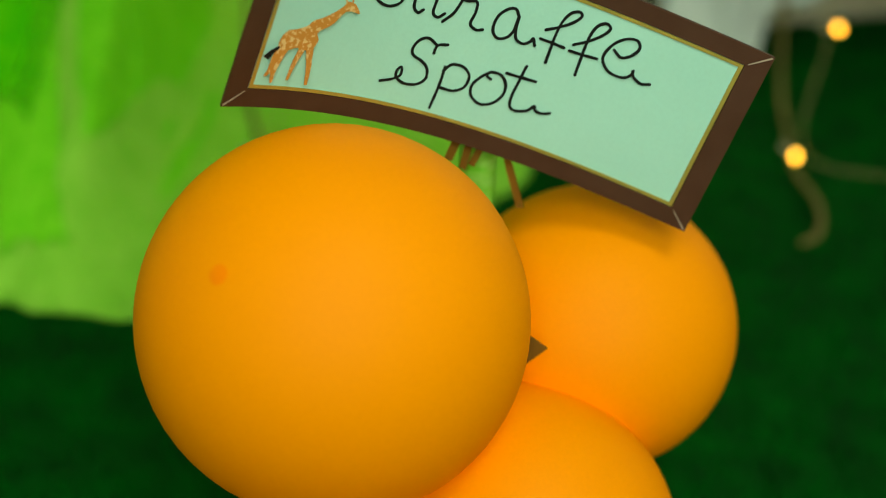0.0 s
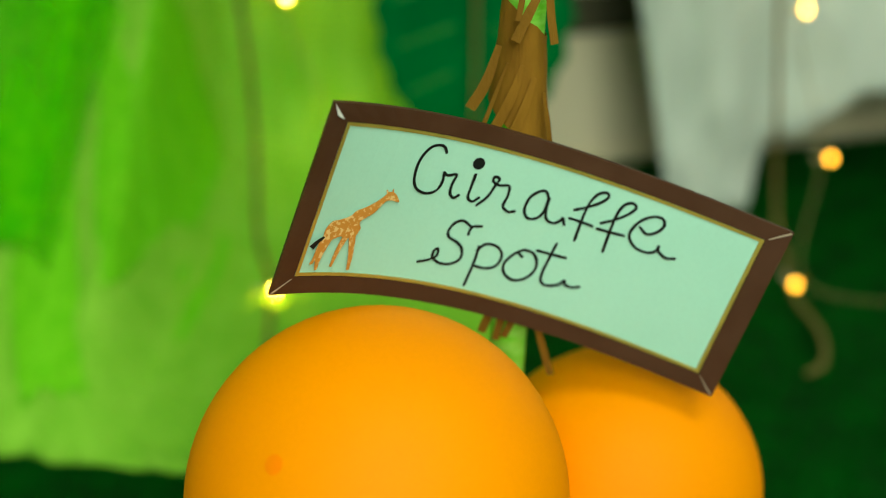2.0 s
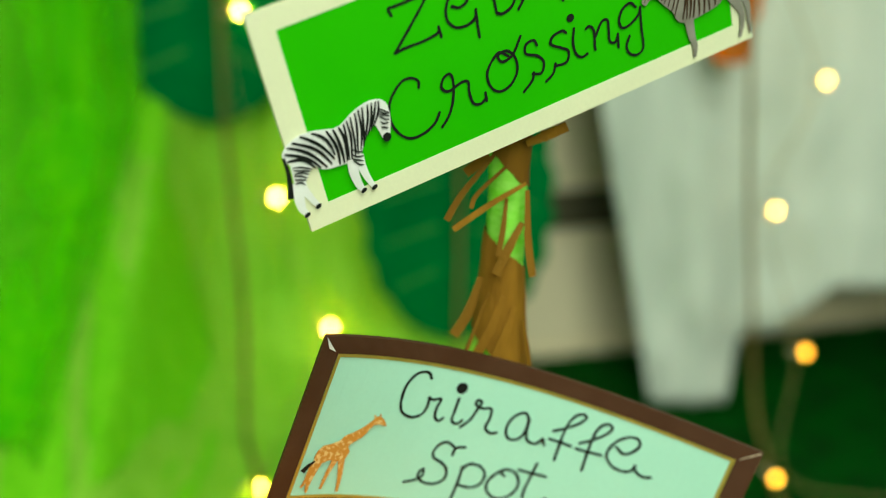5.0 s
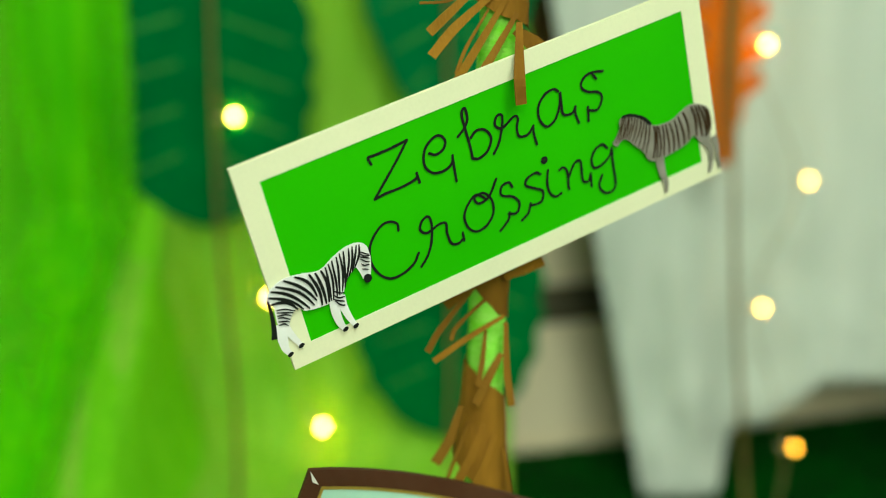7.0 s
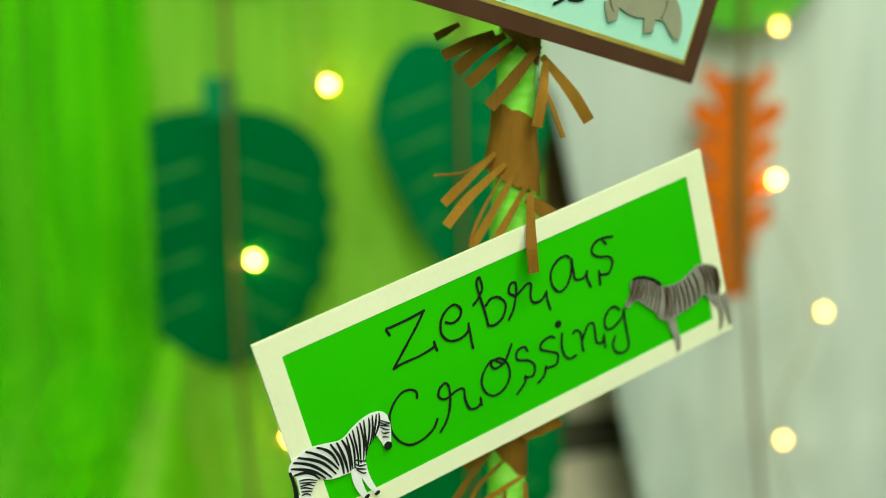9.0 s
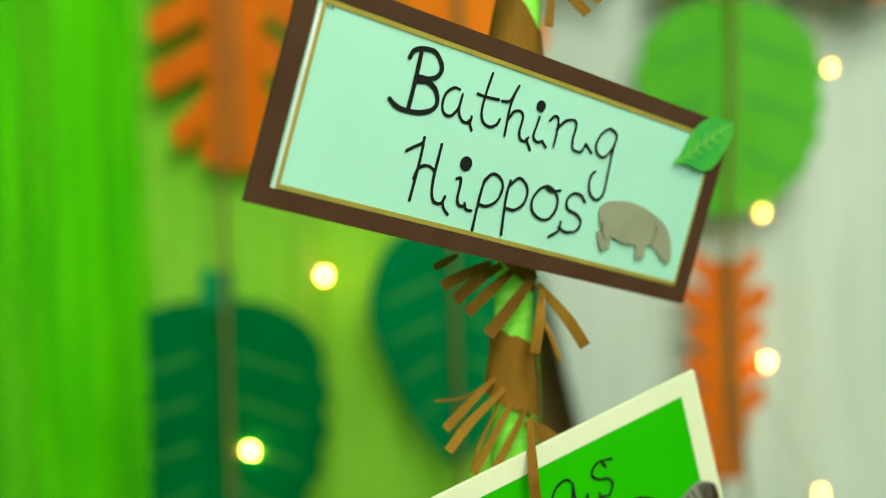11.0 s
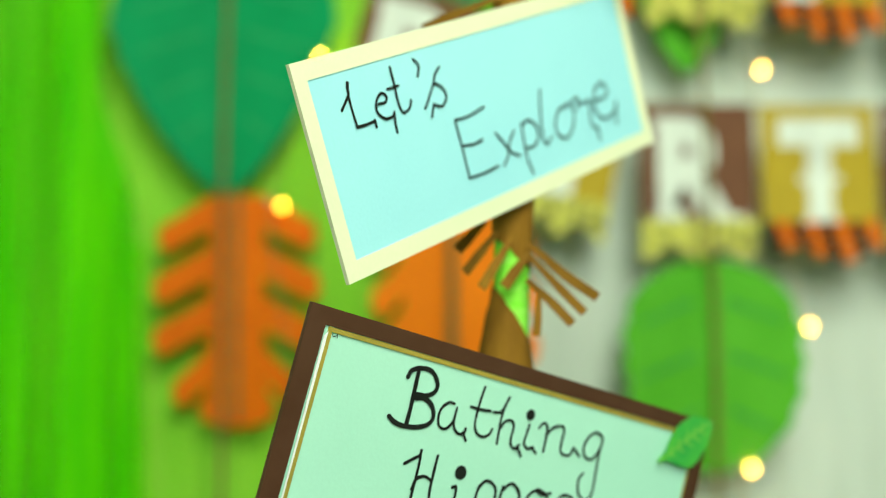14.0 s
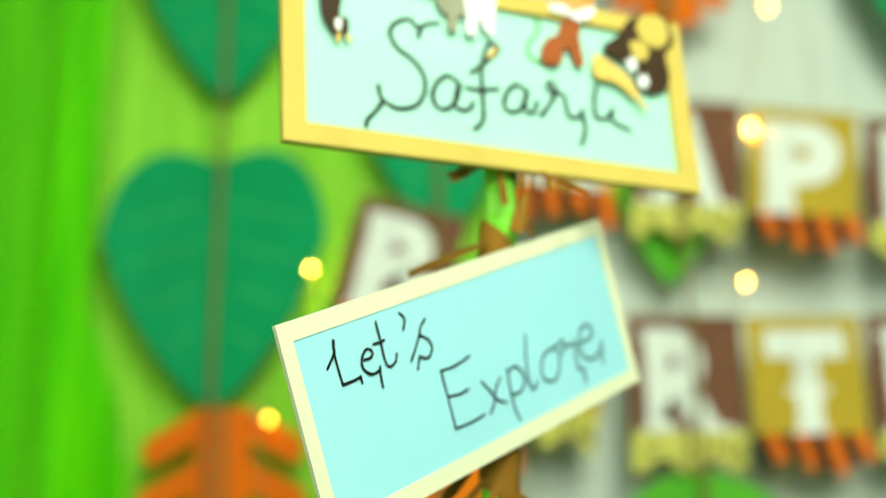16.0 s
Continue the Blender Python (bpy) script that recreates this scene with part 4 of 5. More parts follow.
pen(page, [(16.5, 29.5), (19.3, 33.4), (23.1, 32.4), (24.6, 24.7), (25, 14.4)], [(23.9, 25.4), (29, 32.3), (36.5, 34.9), (39.3, 31.5), (39.4, 22.5), (41.4, 16.6), (48.7, 16.3), (51.4, 22.3)], [(51.4, 22.3), (58.3, 17.7)])  # n
pen(page, [(73.7, 36.2), (68.5, 37), (62.8, 32), (60.5, 24.2), (63.7, 18.5), (70.1, 17.6), (75.2, 24.5), (76.7, 33.2), (73.7, 36.2)], [(76.8, 32.3), (76.3, 21.1), (77.6, 6.6), (78.2, -6.2), (73.8, -11.6), (66.9, -9.2), (63.2, -1.7), (63.7, 3.9), (66, 6.5)])  # g
written(page)
page = blank_page(s, c, 2.1)
pen(page, [(-85.4, -15.1), (-80.2, -11.2), (-75.3, -7.7), (-75, -4.3)], [(-74.5, -8.4), (-73.9, -21.6), (-74, -43.5)], [(-75.2, -30.1), (-73.4, -23.1), (-67.3, -20.3), (-60.9, -22.4)], [(-61.3, -5.3), (-61.1, -17.4), (-60.7, -28.2), (-58.9, -37.1), (-55.5, -41.1), (-50.6, -40.6), (-48.9, -36.1)], [(-49.8, -39.6), (-47.6, -43.4), (-43.5, -46.4)])  # H
pen(page, [(-43.7, -23.2), (-40.8, -22.3), (-39.8, -26.7), (-39.4, -35.1), (-36.9, -38.9), (-32.3, -39)], [(-32.9, -37), (-30.7, -40.4), (-26.5, -40.5)], dot=(-39.7, -12.6, 4.8))  # i
pen(page, [(-21.9, -18.2), (-22.8, -28.7), (-21.8, -52.8)], [(-22.7, -20.9), (-17.8, -14.3), (-10.9, -15.2), (-6.9, -20.5), (-8.4, -29.5), (-15.3, -35), (-22.8, -35.2)])  # p
pen(page, [(-2, -15.2), (-2.1, -26.6), (1.8, -50.6)], [(-2, -18.7), (3.7, -12.3), (9.8, -13.8), (13.9, -19.2), (13.1, -27.3), (7.1, -32.8), (0.1, -33.1)])  # p
pen(page, [(29.8, -12.1), (23.8, -14.7), (19.5, -22.6), (21.6, -30.1), (29.1, -34.1), (36.7, -32.8), (40.9, -25.8), (39.9, -17.9), (33.6, -12.8), (27.6, -12.2), (33, -14.7), (40.5, -12.4)])  # o
pen(page, [(64.1, -15.2), (59.2, -11.6), (52.2, -12), (48.4, -17.2), (51.1, -23), (60.1, -25), (65.3, -29.6), (62.6, -36), (53.8, -38.3), (47.3, -36.3)], [(47.9, -32.6), (48, -38.5), (41, -44.2)])  # s
written(page)
page = blank_page(s, c, 0.5)
pen(page, [(-161.9, 52.2), (-161, 50.8), (-158.9, 51.8)], [(-158.6, 54.1), (-158.1, 50.5)])  # 4
written(page)
shape = cutout(s, c, [rounded([(77.9, -18.7), (79.1, -13.9), (86.2, -9.8), (100.4, -6.9), (114.2, -7.2), (127, -9.9), (138.3, -13.6), (146.1, -18.8), (151.4, -25.2), (155.7, -34.6), (155.7, -40.5), (150.9, -41.2), (144.7, -37.9), (138, -33.2), (132.8, -32.6), (123.3, -33.9), (110.3, -35.6), (102.4, -35.1), (94.1, -33.1), (90.1, -32.7), (84.8, -30.8), (80.2, -24.6)]),
                      taper([(87.1, -30.4), (89.3, -37), (92.1, -42.8)], 14.0, 8.0), taper([(123.7, -32), (124.6, -37.5), (126.1, -43)], 10.0, 8.5)], GREY_PRINT)
printed(shape, c, [taper([(132.9, -16.8), (134.7, -23.6), (133.1, -32.3)], 0.7, 0.5), taper([(82.4, -24.2), (85.4, -32.1), (90, -36.9)], 0.7, 0.4)], DARK_PRINT)
leaf = cutout(s, c, [rounded([(132, 27.9), (137, 36.9), (140.6, 50.1), (147.1, 61.1), (159.1, 68.6), (169.7, 69.1), (179.4, 69), (180.9, 58.8), (178.3, 47.8), (172.7, 36.2), (165.4, 29.9), (154, 29.4), (141.2, 30.5)])], LEAF_STICKER, -0.0036, "leaf_sticker")
rib = [(132, 27.9), (149.2, 43.1), (163.4, 56.5), (178.1, 68.4)]
printed(leaf, c, [taper(rib, 0.8, 1.4)] + [taper([(rib[0][0] + (rib[3][0] - rib[0][0]) * t, rib[0][1] + (rib[3][1] - rib[0][1]) * t), (rib[0][0] + (rib[3][0] - rib[0][0]) * t + dx, rib[0][1] + (rib[3][1] - rib[0][1]) * t + dz)], 1.5, 0.6)
                                           for t in (0.22, 0.36, 0.50, 0.64, 0.78) for dx, dz in ((1.0, 9.0 * math.sin(3.0 * t)), (10.0 * math.sin(3.0 * t), -2.0))], VEIN_BRIGHT, -0.0044)

# fourth sign
s, c = signboard("cream-bordered sky blue card sign lettered Let's Explore", (0.1437, 0.9246, 1.328), 47.1, 22.7, 0.3808, 0.1431, (0.0109, 0.0123), CREAM_CARD, SKY_CARD, lean=3.1)
page = blank_page(s, c, 2.0)
pen(page, [(-146.5, 51.2), (-147.7, 47.1), (-147.8, 43.7), (-157.4, 34.9)], [(-145.8, 50.6), (-148.1, 43.7), (-148.3, 33), (-147.7, 21.3)], [(-147.6, 21.6), (-139.6, 21.4), (-130.7, 21.9)], [(-130.5, 22.5), (-130.5, 17.8)])  # L
pen(page, [(-123.5, 31.8), (-116.7, 31.6), (-114.4, 35.2), (-118.8, 38), (-124.8, 33.8), (-126.4, 27), (-120.6, 21.2), (-113, 21.1), (-110.6, 23.6)], [(-110.7, 23.2), (-112.2, 16.7), (-112.7, 9.9)])  # e
pen(page, [(-104, 53.1), (-104.1, 40.9), (-104.6, 27.3), (-102.2, 21.3), (-95.4, 22.6), (-92, 27.5)], [(-111.6, 39.5), (-106.2, 39.3), (-100.6, 39.5)])  # t
pen(page, [(-79.8, 53.6), (-75.9, 48.7), (-79.7, 41.5)])  # '
pen(page, [(-56, 43.4), (-62.4, 38.9), (-65.3, 34.1), (-73.6, 25.4), (-79.9, 19.1)], [(-65.3, 34.1), (-57.4, 28.8), (-55.9, 22.2), (-62.1, 16.8), (-70, 19.4)], [(-70.5, 20), (-75.6, 11.8)])  # s
written(page)
page = blank_page(s, c, 1.9)
pen(page, [(-52.8, 4.4), (-52.5, -14.6), (-52.7, -38.4)], [(-52.8, 4.4), (-38.3, 3.7), (-18.7, 6.3)], [(-52.5, -14.6), (-39.4, -16.7), (-29.1, -15.8)], [(-52.7, -38.4), (-34.3, -39.2), (-18.7, -38.3)])  # E
pen(page, [(-12.8, -14.9), (-6, -23.7), (-0.2, -32.4), (9.1, -37.5)], [(8.4, -18.1), (-0, -25.5), (-4.4, -33.4), (-11.9, -39.7)])  # x
pen(page, [(19.4, -14.6), (17.8, -25.9), (16.8, -42.2), (19.6, -54.1)], [(18.5, -16.7), (28.4, -14.7), (35.9, -20.4), (36.3, -28.9), (27.8, -34.8), (17.1, -34)])  # p
pen(page, [(51.2, 4.3), (45.4, -12.2), (41.6, -30.4), (44.8, -37.3), (51.8, -33.3)])  # l
pen(page, [(77.5, -14.7), (68.5, -16), (60.5, -24.8), (60.9, -33.5), (71.2, -38.8), (82.6, -32.2), (87.5, -21.1), (82.3, -13.5), (77, -15.8)])  # o
pen(page, [(86.1, -14.5), (93.9, -11.6), (97.3, -13.7), (91.9, -21)], [(96.8, -14.8), (99.8, -18.1), (111.2, -17.3), (108.2, -29.2), (108.6, -38.2), (114.2, -41)], [(115, -41.2), (114.1, -51.1)])  # r
pen(page, [(119.3, -19.4), (130.6, -19.8), (139.5, -15.6), (133.7, -7.8), (123.4, -10.3), (116.3, -21.2), (120.3, -32.4), (130, -36.4), (143.1, -33.4), (148.4, -27)], [(147.6, -26.8), (143.1, -43.8)])  # e
written(page)

# top sign
s, c = signboard("ochre-framed mint paper sign lettered Safary with paper cut-outs", (0.1621, 0.953, 1.5658), 24, 0.1, 0.3672, 0.163, (0.0181, 0.0164), OCHRE_CARD, MINT, lean=-4, rim=0.003)
page = blank_page(s, c, 3.8)
pen(page, [(-51.3, 42), (-60.5, 39.7), (-66.8, 34.4), (-69.3, 26.1)], [(-67.7, 33.3), (-76.9, 41.1), (-89.1, 35.1), (-93.9, 24.8), (-88.5, 13.3), (-74.3, 3.4), (-66.1, -9.1), (-66.9, -24.5), (-74.8, -36.3), (-89.5, -40.9), (-102.1, -36)], [(-105.3, -23), (-104.8, -30.4), (-103, -37), (-109.7, -47.5), (-115.5, -54.2), (-116.8, -60.2)])  # S
pen(page, [(-37.6, -9.2), (-44.9, -4.8), (-54.3, -11.8), (-59.4, -23.4), (-57, -33.6), (-48.2, -35.4), (-38.6, -24.7), (-35.2, -8.8), (-40.3, -28.1), (-36.2, -34.2), (-28.6, -33), (-24.2, -26.2)])  # a
pen(page, [(-24.2, 0.8), (-13.3, 10.5), (0.2, 23.9), (2.1, 29.1), (-4, 31.3), (-10.2, 23.8), (-14.7, 3.9), (-15.4, -18.1), (-15.8, -36.7), (-18.8, -44.7), (-24.6, -49.5)], [(-29.4, -13.4), (-16.6, -13.6), (-0.9, -10.2)])  # f
pen(page, [(23, -5.8), (15.3, -3.9), (6.7, -13.1), (3.6, -24.5), (10, -29.8), (19.9, -23.6), (26.1, -6.9), (23, -24.7), (29.1, -27.6), (34.9, -16)])  # a
pen(page, [(36.9, -29), (47.8, -14.7), (53.2, -2.7), (49.7, 4.8), (45, -0.8), (48.8, -5), (60.1, -5.8), (61.7, -15.8), (64, -25), (71.1, -25.5), (77.8, -18.2)], [(76.8, -18.3), (78.1, -37.2), (72.8, -49.9)])  # r
pen(page, [(92.8, 6.8), (89.5, -8.4), (89.7, -21.2), (96.1, -23.5), (105, -19), (107.5, -12.1)], [(103.7, -16), (107.7, -25.1), (122.3, -30.1)])  # y
written(page)
cutout(s, c, [taper([(-139.8, 17.2), (-138.9, 7.6)], 4, 2.5), taper([(-135, 16.8), (-128.1, 9.5)], 4, 2.5)], PEACH_PRINT, -0.0048)
cutout(s, c, [rounded([(-151.7, 63.9), (-133.2, 64.5), (-137.7, 32.3), (-131.3, 29.8), (-130.7, 18.2), (-135.4, 13.7), (-137.9, 26.1), (-141, 12.7), (-147, 20.8), (-152.4, 32.6)])], DARK_PRINT, -0.0054)
cutout(s, c, [rounded([(-141.8, 26), (-136.2, 27), (-137.2, 18.3), (-141.5, 17.5)])], WHITE_PRINT, -0.0064)
cutout(s, c, [rounded([(-53.5, 83.8), (-25.1, 89.6), (-27.3, 56.2), (-32.3, 50.4), (-40.1, 48.9), (-49.2, 52.1), (-53.2, 61)]), taper([(-40.1, 50.6), (-40.4, 34.4)], 9, 8)], GREY_PRINT, -0.0048)
cutout(s, c, [rounded([(-26.7, 89.2), (-5.8, 93.5), (0.8, 74.7), (-0.7, 54.6), (-6.5, 40.5), (-12.7, 41), (-15.1, 52), (-19.4, 35), (-25.7, 33.2), (-27.3, 46.5)]), taper([(-24, 50.3), (-25.7, 33.2)], 8, 7), taper([(-5.9, 56.9), (-6.8, 36.6)], 8, 7)], WHITE_PRINT, -0.0054)
cutout(s, c, [rounded([(63.6, 63.9), (74.2, 69.2), (82.2, 64.9), (78.6, 52.5), (79.6, 39.3), (80.7, 24.5), (72.7, 21.6), (69, 34.1), (62.6, 36.3), (57.8, 20.7), (41.3, 19.6), (40.9, 32.6), (48.5, 43.8), (57.2, 48.6)])], RUST_PRINT, -0.0048)
cutout(s, c, [rounded([(58.7, 99.7), (88.2, 105.6), (97.3, 93.5), (93.6, 75.5), (80.6, 65.6), (67.7, 70.7), (54.5, 73.3), (52.3, 84.7)])], TAN, -0.0056)
cutout(s, c, [rounded([(51.6, 77.1), (68.4, 78.3), (73, 73.4), (96.1, 82.9), (93.2, 72), (78.8, 64.3), (67.5, 69), (52.5, 69.5)])], WHITE_PRINT, -0.0064)
cutout(s, c, [taper([(40.6, 65.6), (41.1, 52.4), (29.7, 33.9), (33.6, 23.2), (41.5, 21.3)], 2.4, 2.0)], LEAF_LIME, -0.0008)
cutout(s, c, [rounded([(102.4, 46.6), (117.6, 58.7), (130, 75.4), (141.5, 82.8), (167.3, 87.5), (175.5, 73.2), (175, 59.2), (165.4, 47.2), (167, 27), (160.7, 12.5), (142.5, 7), (129.9, 17.6), (135, 30.2), (114.7, 34.5), (103.4, 40.7)])], DARK_PRINT, -0.0048)
cutout(s, c, [rounded([(143.1, 81.3), (159.9, 86.2), (169.8, 79.2), (169.2, 61.7), (157.2, 52.7), (143.6, 57.2), (138, 68.2)]), rounded([(129, 52.9), (140, 56.5), (147.9, 49.3), (143, 38.3), (132.5, 38.2)])], OCHRE_CARD, -0.0056)
cutout(s, c, [rounded([(123.4, 35), (132.5, 38.2), (132.9, 27.5), (125.7, 25.3)]), rounded([(133.7, 19.9), (142.8, 23.1), (142.4, 12.3), (134.3, 11)])], WHITE_PRINT, -0.0056)
cutout(s, c, [rounded([(90.8, 34.5), (108.8, 28.2), (123.1, 18.2), (131.4, 1.9), (139.2, -13), (124.3, 0.2), (108.5, 10.9), (90.2, 12.9)])], PEACH_PRINT, -0.0064)
cutout(s, c, [rounded([(-1.1, 28.6), (1.4, 27.4), (-3.3, 20.1), (-7.6, 17.2), (-7.9, 21)])], PEACH_PRINT, -0.0005, thick=0.0003)


# ---------------------------------------------------------------- balloons
def balloon(centre, r, axis, label):
    """A latex balloon: rounder at the crown, drawn in towards a tied neck."""
    ob = thing("balloon", Matrix.Translation(centre) @ Vector(axis).to_track_quat("Z", "Y").to_matrix().to_4x4(), label, "balloon", "balloons at the foot of the post")
    bm = bmesh.new()
    n, m = 48, 64
    rings = []
    for j in range(1, n):
        a = math.pi * j / n
        rr = r * math.sin(a)
        z = r * math.cos(a) * (1.0 if a < math.pi / 2 else 1.0 + 0.10 * math.sin(a - math.pi / 2) ** 2)
        rings.append([bm.verts.new((rr * math.cos(2 * math.pi * k / m), rr * math.sin(2 * math.pi * k / m), z)) for k in range(m)])
    top, low = bm.verts.new((0, 0, r * 1.004)), bm.verts.new((0, 0, -r * 1.12))
    for a, b in zip(rings, rings[1:]):
        for k in range(m):
            bm.faces.new((a[k], a[(k + 1) % m], b[(k + 1) % m], b[k]))
    for k in range(m):
        bm.faces.new((top, rings[0][k], rings[0][(k + 1) % m]))
        bm.faces.new((low, rings[-1][(k + 1) % m], rings[-1][k]))
    part("skin", bm, BALLOON, ob, smooth=True)
    cap = bmesh.new()
    tip = cap.verts.new((0, 0, r * 1.004 + 0.0008))
    edge = [cap.verts.new((0.006 * math.cos(2 * math.pi * k / 20), 0.006 * math.sin(2 * math.pi * k / 20), math.sqrt(r * r - 0.006 ** 2) + 0.0002)) for k in range(20)]
    for k in range(20):
        cap.faces.new((tip, edge[k], edge[(k + 1) % 20]))
    part("crown", cap, CROWN, ob, "thicker reddish latex at the crown", smooth=True)
    nb = tube([(0, 0, -r * 1.08), (0, 0, -r * 1.14), (0.001, 0, -r * 1.19)], 0.004, 10, 1.9)
    part("neck", nb, KNOT, ob, "tied orange balloon neck", smooth=True)
    return ob


balloon((0.052, 0.8153, 0.3598), 0.1241, (-0.424, -0.641, 0.640), "large round orange balloon tied to the post")
balloon((0.2302, 0.9625, 0.2685), 0.1097, (0.9, 0.3, 0.15), "round orange balloon shaded by the lowest sign")
balloon((0.1846, 0.8135, 0.1852), 0.1069, (0.4, -0.7, -0.5), "round orange balloon below the others")
balloon((0.070, 0.935, 0.110), 0.108, (-0.8, 0.2, -0.4), "round orange balloon resting on the turf behind the others")
balloon((0.085, 0.665, 0.100), 0.098, (0.3, -0.9, -0.2), "round orange balloon resting on the turf")


# ---------------------------------------------------------------- paper leaves on twine
def leaf_sheet(outline, fold_depth, mat, name, parent, label=""):
    bm = prism(outline, -0.0005, 0.0005)
    zs = [v.co.z for v in bm.verts]
    z0, z1 = min(zs), max(zs)
    for v in bm.verts:
        v.co.y += -fold_depth * abs(v.co.x) - 0.008 * math.sin((v.co.z - z0) / (z1 - z0) * 3.14)
    return part(name, bm, mat, parent, label)


def broad_leaf(label, x, z_top, w, h, kind, mat, tab=False, y=1.975, tilt=0.0, veins=4, group="paper leaves on twine"):
    """A folded paper leaf hanging from its top point; kind sets the outline."""
    ob = thing("paper_leaf", pose(x, y, z_top, 0, tilt, 0), label, "paper leaf", group)

    def half(t):
        if kind == "heart":
            u = max(0.0, (t - 0.37) / 0.63)
            return 0.5 * (1 - u ** 1.22) ** 0.69 if u < 1 else 0.0
        if kind == "oval":
            u = abs(t - 0.4) / (0.4 if t < 0.4 else 0.6)
            return 0.5 * max(0.0, 1 - u ** (3.2 if t < 0.4 else 2.3)) ** (0.5 if t < 0.4 else 0.66)
        u = abs(t - 0.42) / (0.42 if t < 0.42 else 0.58)
        return 0.5 * (1 - u ** 2.6) ** 0.6 if u < 1 else 0.0

    def rim_top(u):
        """How far below the top the upper edge lies, u from the midrib to the side: two lobes and a notch between them."""
        return 0.055 * (1 - u / 0.42) ** 2 if u < 0.42 else 0.37 * (1 - math.sqrt(max(0.0, 1 - ((u - 0.42) / 0.58) ** 2)))

    def rim_low(u):
        return 0.37 + 0.63 * (1 - u ** 1.45) ** 0.82

    n, cols = (16, 40) if kind == "heart" else (40, 10)
    bm = bmesh.new()
    sides = []
    for off in (-0.0005, 0.0005):
        rows = []
        for i in range(n + 1):
            t = i / n
            notch = 1.0 - 0.06 * (0.5 + 0.5 * math.cos(t * 2 * math.pi * 7)) * (0 if t < 0.2 else 1)
            row = []
            for q in range(cols + 1):
                if kind == "heart":
                    f = math.sin(math.pi / 2 * (-1 + 2 * q / cols))
                    u = abs(f)
                    px = f * w / 2
                    d0, d1 = rim_top(u), rim_low(u)
                    d = d0 + (d1 - d0) * t
                    px *= 1 - 0.035 * max(0.0, math.cos(d * 2 * math.pi * 7)) * (u if d > 0.3 else 0)
                else:
                    px = (-1 + 2 * q / cols) * max(0.0006, half(t) * w * notch)
                    d = t
                row.append(bm.verts.new((px, off - 0.10 * abs(px) - 0.008 * math.sin(d * 3.14), -d * h)))
            rows.append(row)
        sides.append(rows)
    for rows in sides:
        for r0, r1 in zip(rows, rows[1:]):
            for q in range(cols):
                bm.faces.new((r0[q], r0[q + 1], r1[q + 1], r1[q]))
    fr, bk = sides
    for i in range(n):
        for q in (0, cols):
            bm.faces.new((fr[i][q], fr[i + 1][q], bk[i + 1][q], bk[i][q]))
    for i in (0, n):
        for q in range(cols):
            bm.faces.new((fr[i][q], fr[i][q + 1], bk[i][q + 1], bk[i][q]))
    blade = part("blade", bm, mat, ob)
    for k in range(veins):
        t = 0.25 + 0.5 * k / max(1, veins - 1)
        for sgn in (1, -1):
            reach = half(min(0.98, t + 0.04)) * w * 0.80
            vb = prism(bar(sgn * w * 0.09, -(t) * h + 0.014, sgn * reach, -(t) * h - 0.020, 0.008, 0.006), -0.0006, 0.0002)
            for v in vb.verts:
                tz = -v.co.z / h
                v.co.y += -0.10 * abs(v.co.x) - 0.008 * math.sin(tz * 3.14) - 0.0018
            part("vein_cut", vb, VEIN_TEAL if mat is LEAF_TEAL else VEIN, blade)
    rib = tube([(0, -0.004, 0.004), (0, -0.012, -h * 0.5), (0, -0.004, -h * 0.97)], 0.004, 6)
    part("midrib", rib, mat, ob)
    if tab:
        part("stem_tab", prism([(-0.022, 0.042), (0.028, 0.042), (0.028, -0.020), (-0.022, -0.020)], -0.012, -0.011), LEAF_TEAL, ob)
    return ob


def fingered_leaf(label, x, z_top, w, h, pairs, mat, y=1.982, spine=0.165, droop=0.48, slim=False, tilt=0.0, broad=0.31, ribbed=True):
    """A palm-like leaf with rounded fingers cut along both sides."""
    ob = thing("paper_leaf", pose(x, y, z_top, 0, tilt, 0), label, "paper leaf", "paper leaves on twine")
    pitch = h / (pairs + 0.55)
    pts = [(0.0, 0.0)]
    for k in range(pairs):
        t = (k + 0.5) / pairs
        if slim:
            reach = w / 2 * math.sin(math.pi * (0.22 + 0.66 * t)) ** 0.8 * (1.0 + 0.12 * math.sin(k * 2.1))
        else:
            reach = w / 2 * (0.92 + 0.08 * math.sin(math.pi * t)) * (1.0 if k < pairs - 1 else 0.80)
        zc = -pitch * (k + 0.35)
        fw = pitch * (broad if not slim else 0.36)
        base = w * spine
        d = droop * pitch
        ends = []
        for i in range(7):
            a = math.pi / 2 - math.pi * i / 6
            ends.append((reach - fw * 0.7 + fw * 0.7 * math.cos(a), zc - d + fw * math.sin(a)))
        pts += [(base, zc + fw * 1.05)] + ends + [(base, zc - fw * 1.05)]
    for i in range(6):
        a = math.pi / 2 * i / 5
        pts.append((w * 0.22 * math.cos(a) + 0.001, -h + w * 0.10 - w * 0.10 * math.sin(a)))
    left = [(-px, pz) for px, pz in reversed(pts[1:])]
    leaf_sheet(pts + left, 0.02, mat, "blade", ob)
    if ribbed:
        part("midrib", tube([(0, -0.003, 0.004), (0, -0.012, -h * 0.5), (0, -0.004, -h * 0.97)], 0.005, 6), JUTE, ob)
    return ob


# twine at the left
broad_leaf("teal green heart-shaped paper leaf near the top of the twine", -0.254, 2.44, 0.33, 0.434, "heart", LEAF_TEAL)
broad_leaf("teal green heart-shaped paper leaf on twine", -0.264, 1.905, 0.368, 0.434, "heart", LEAF_TEAL)
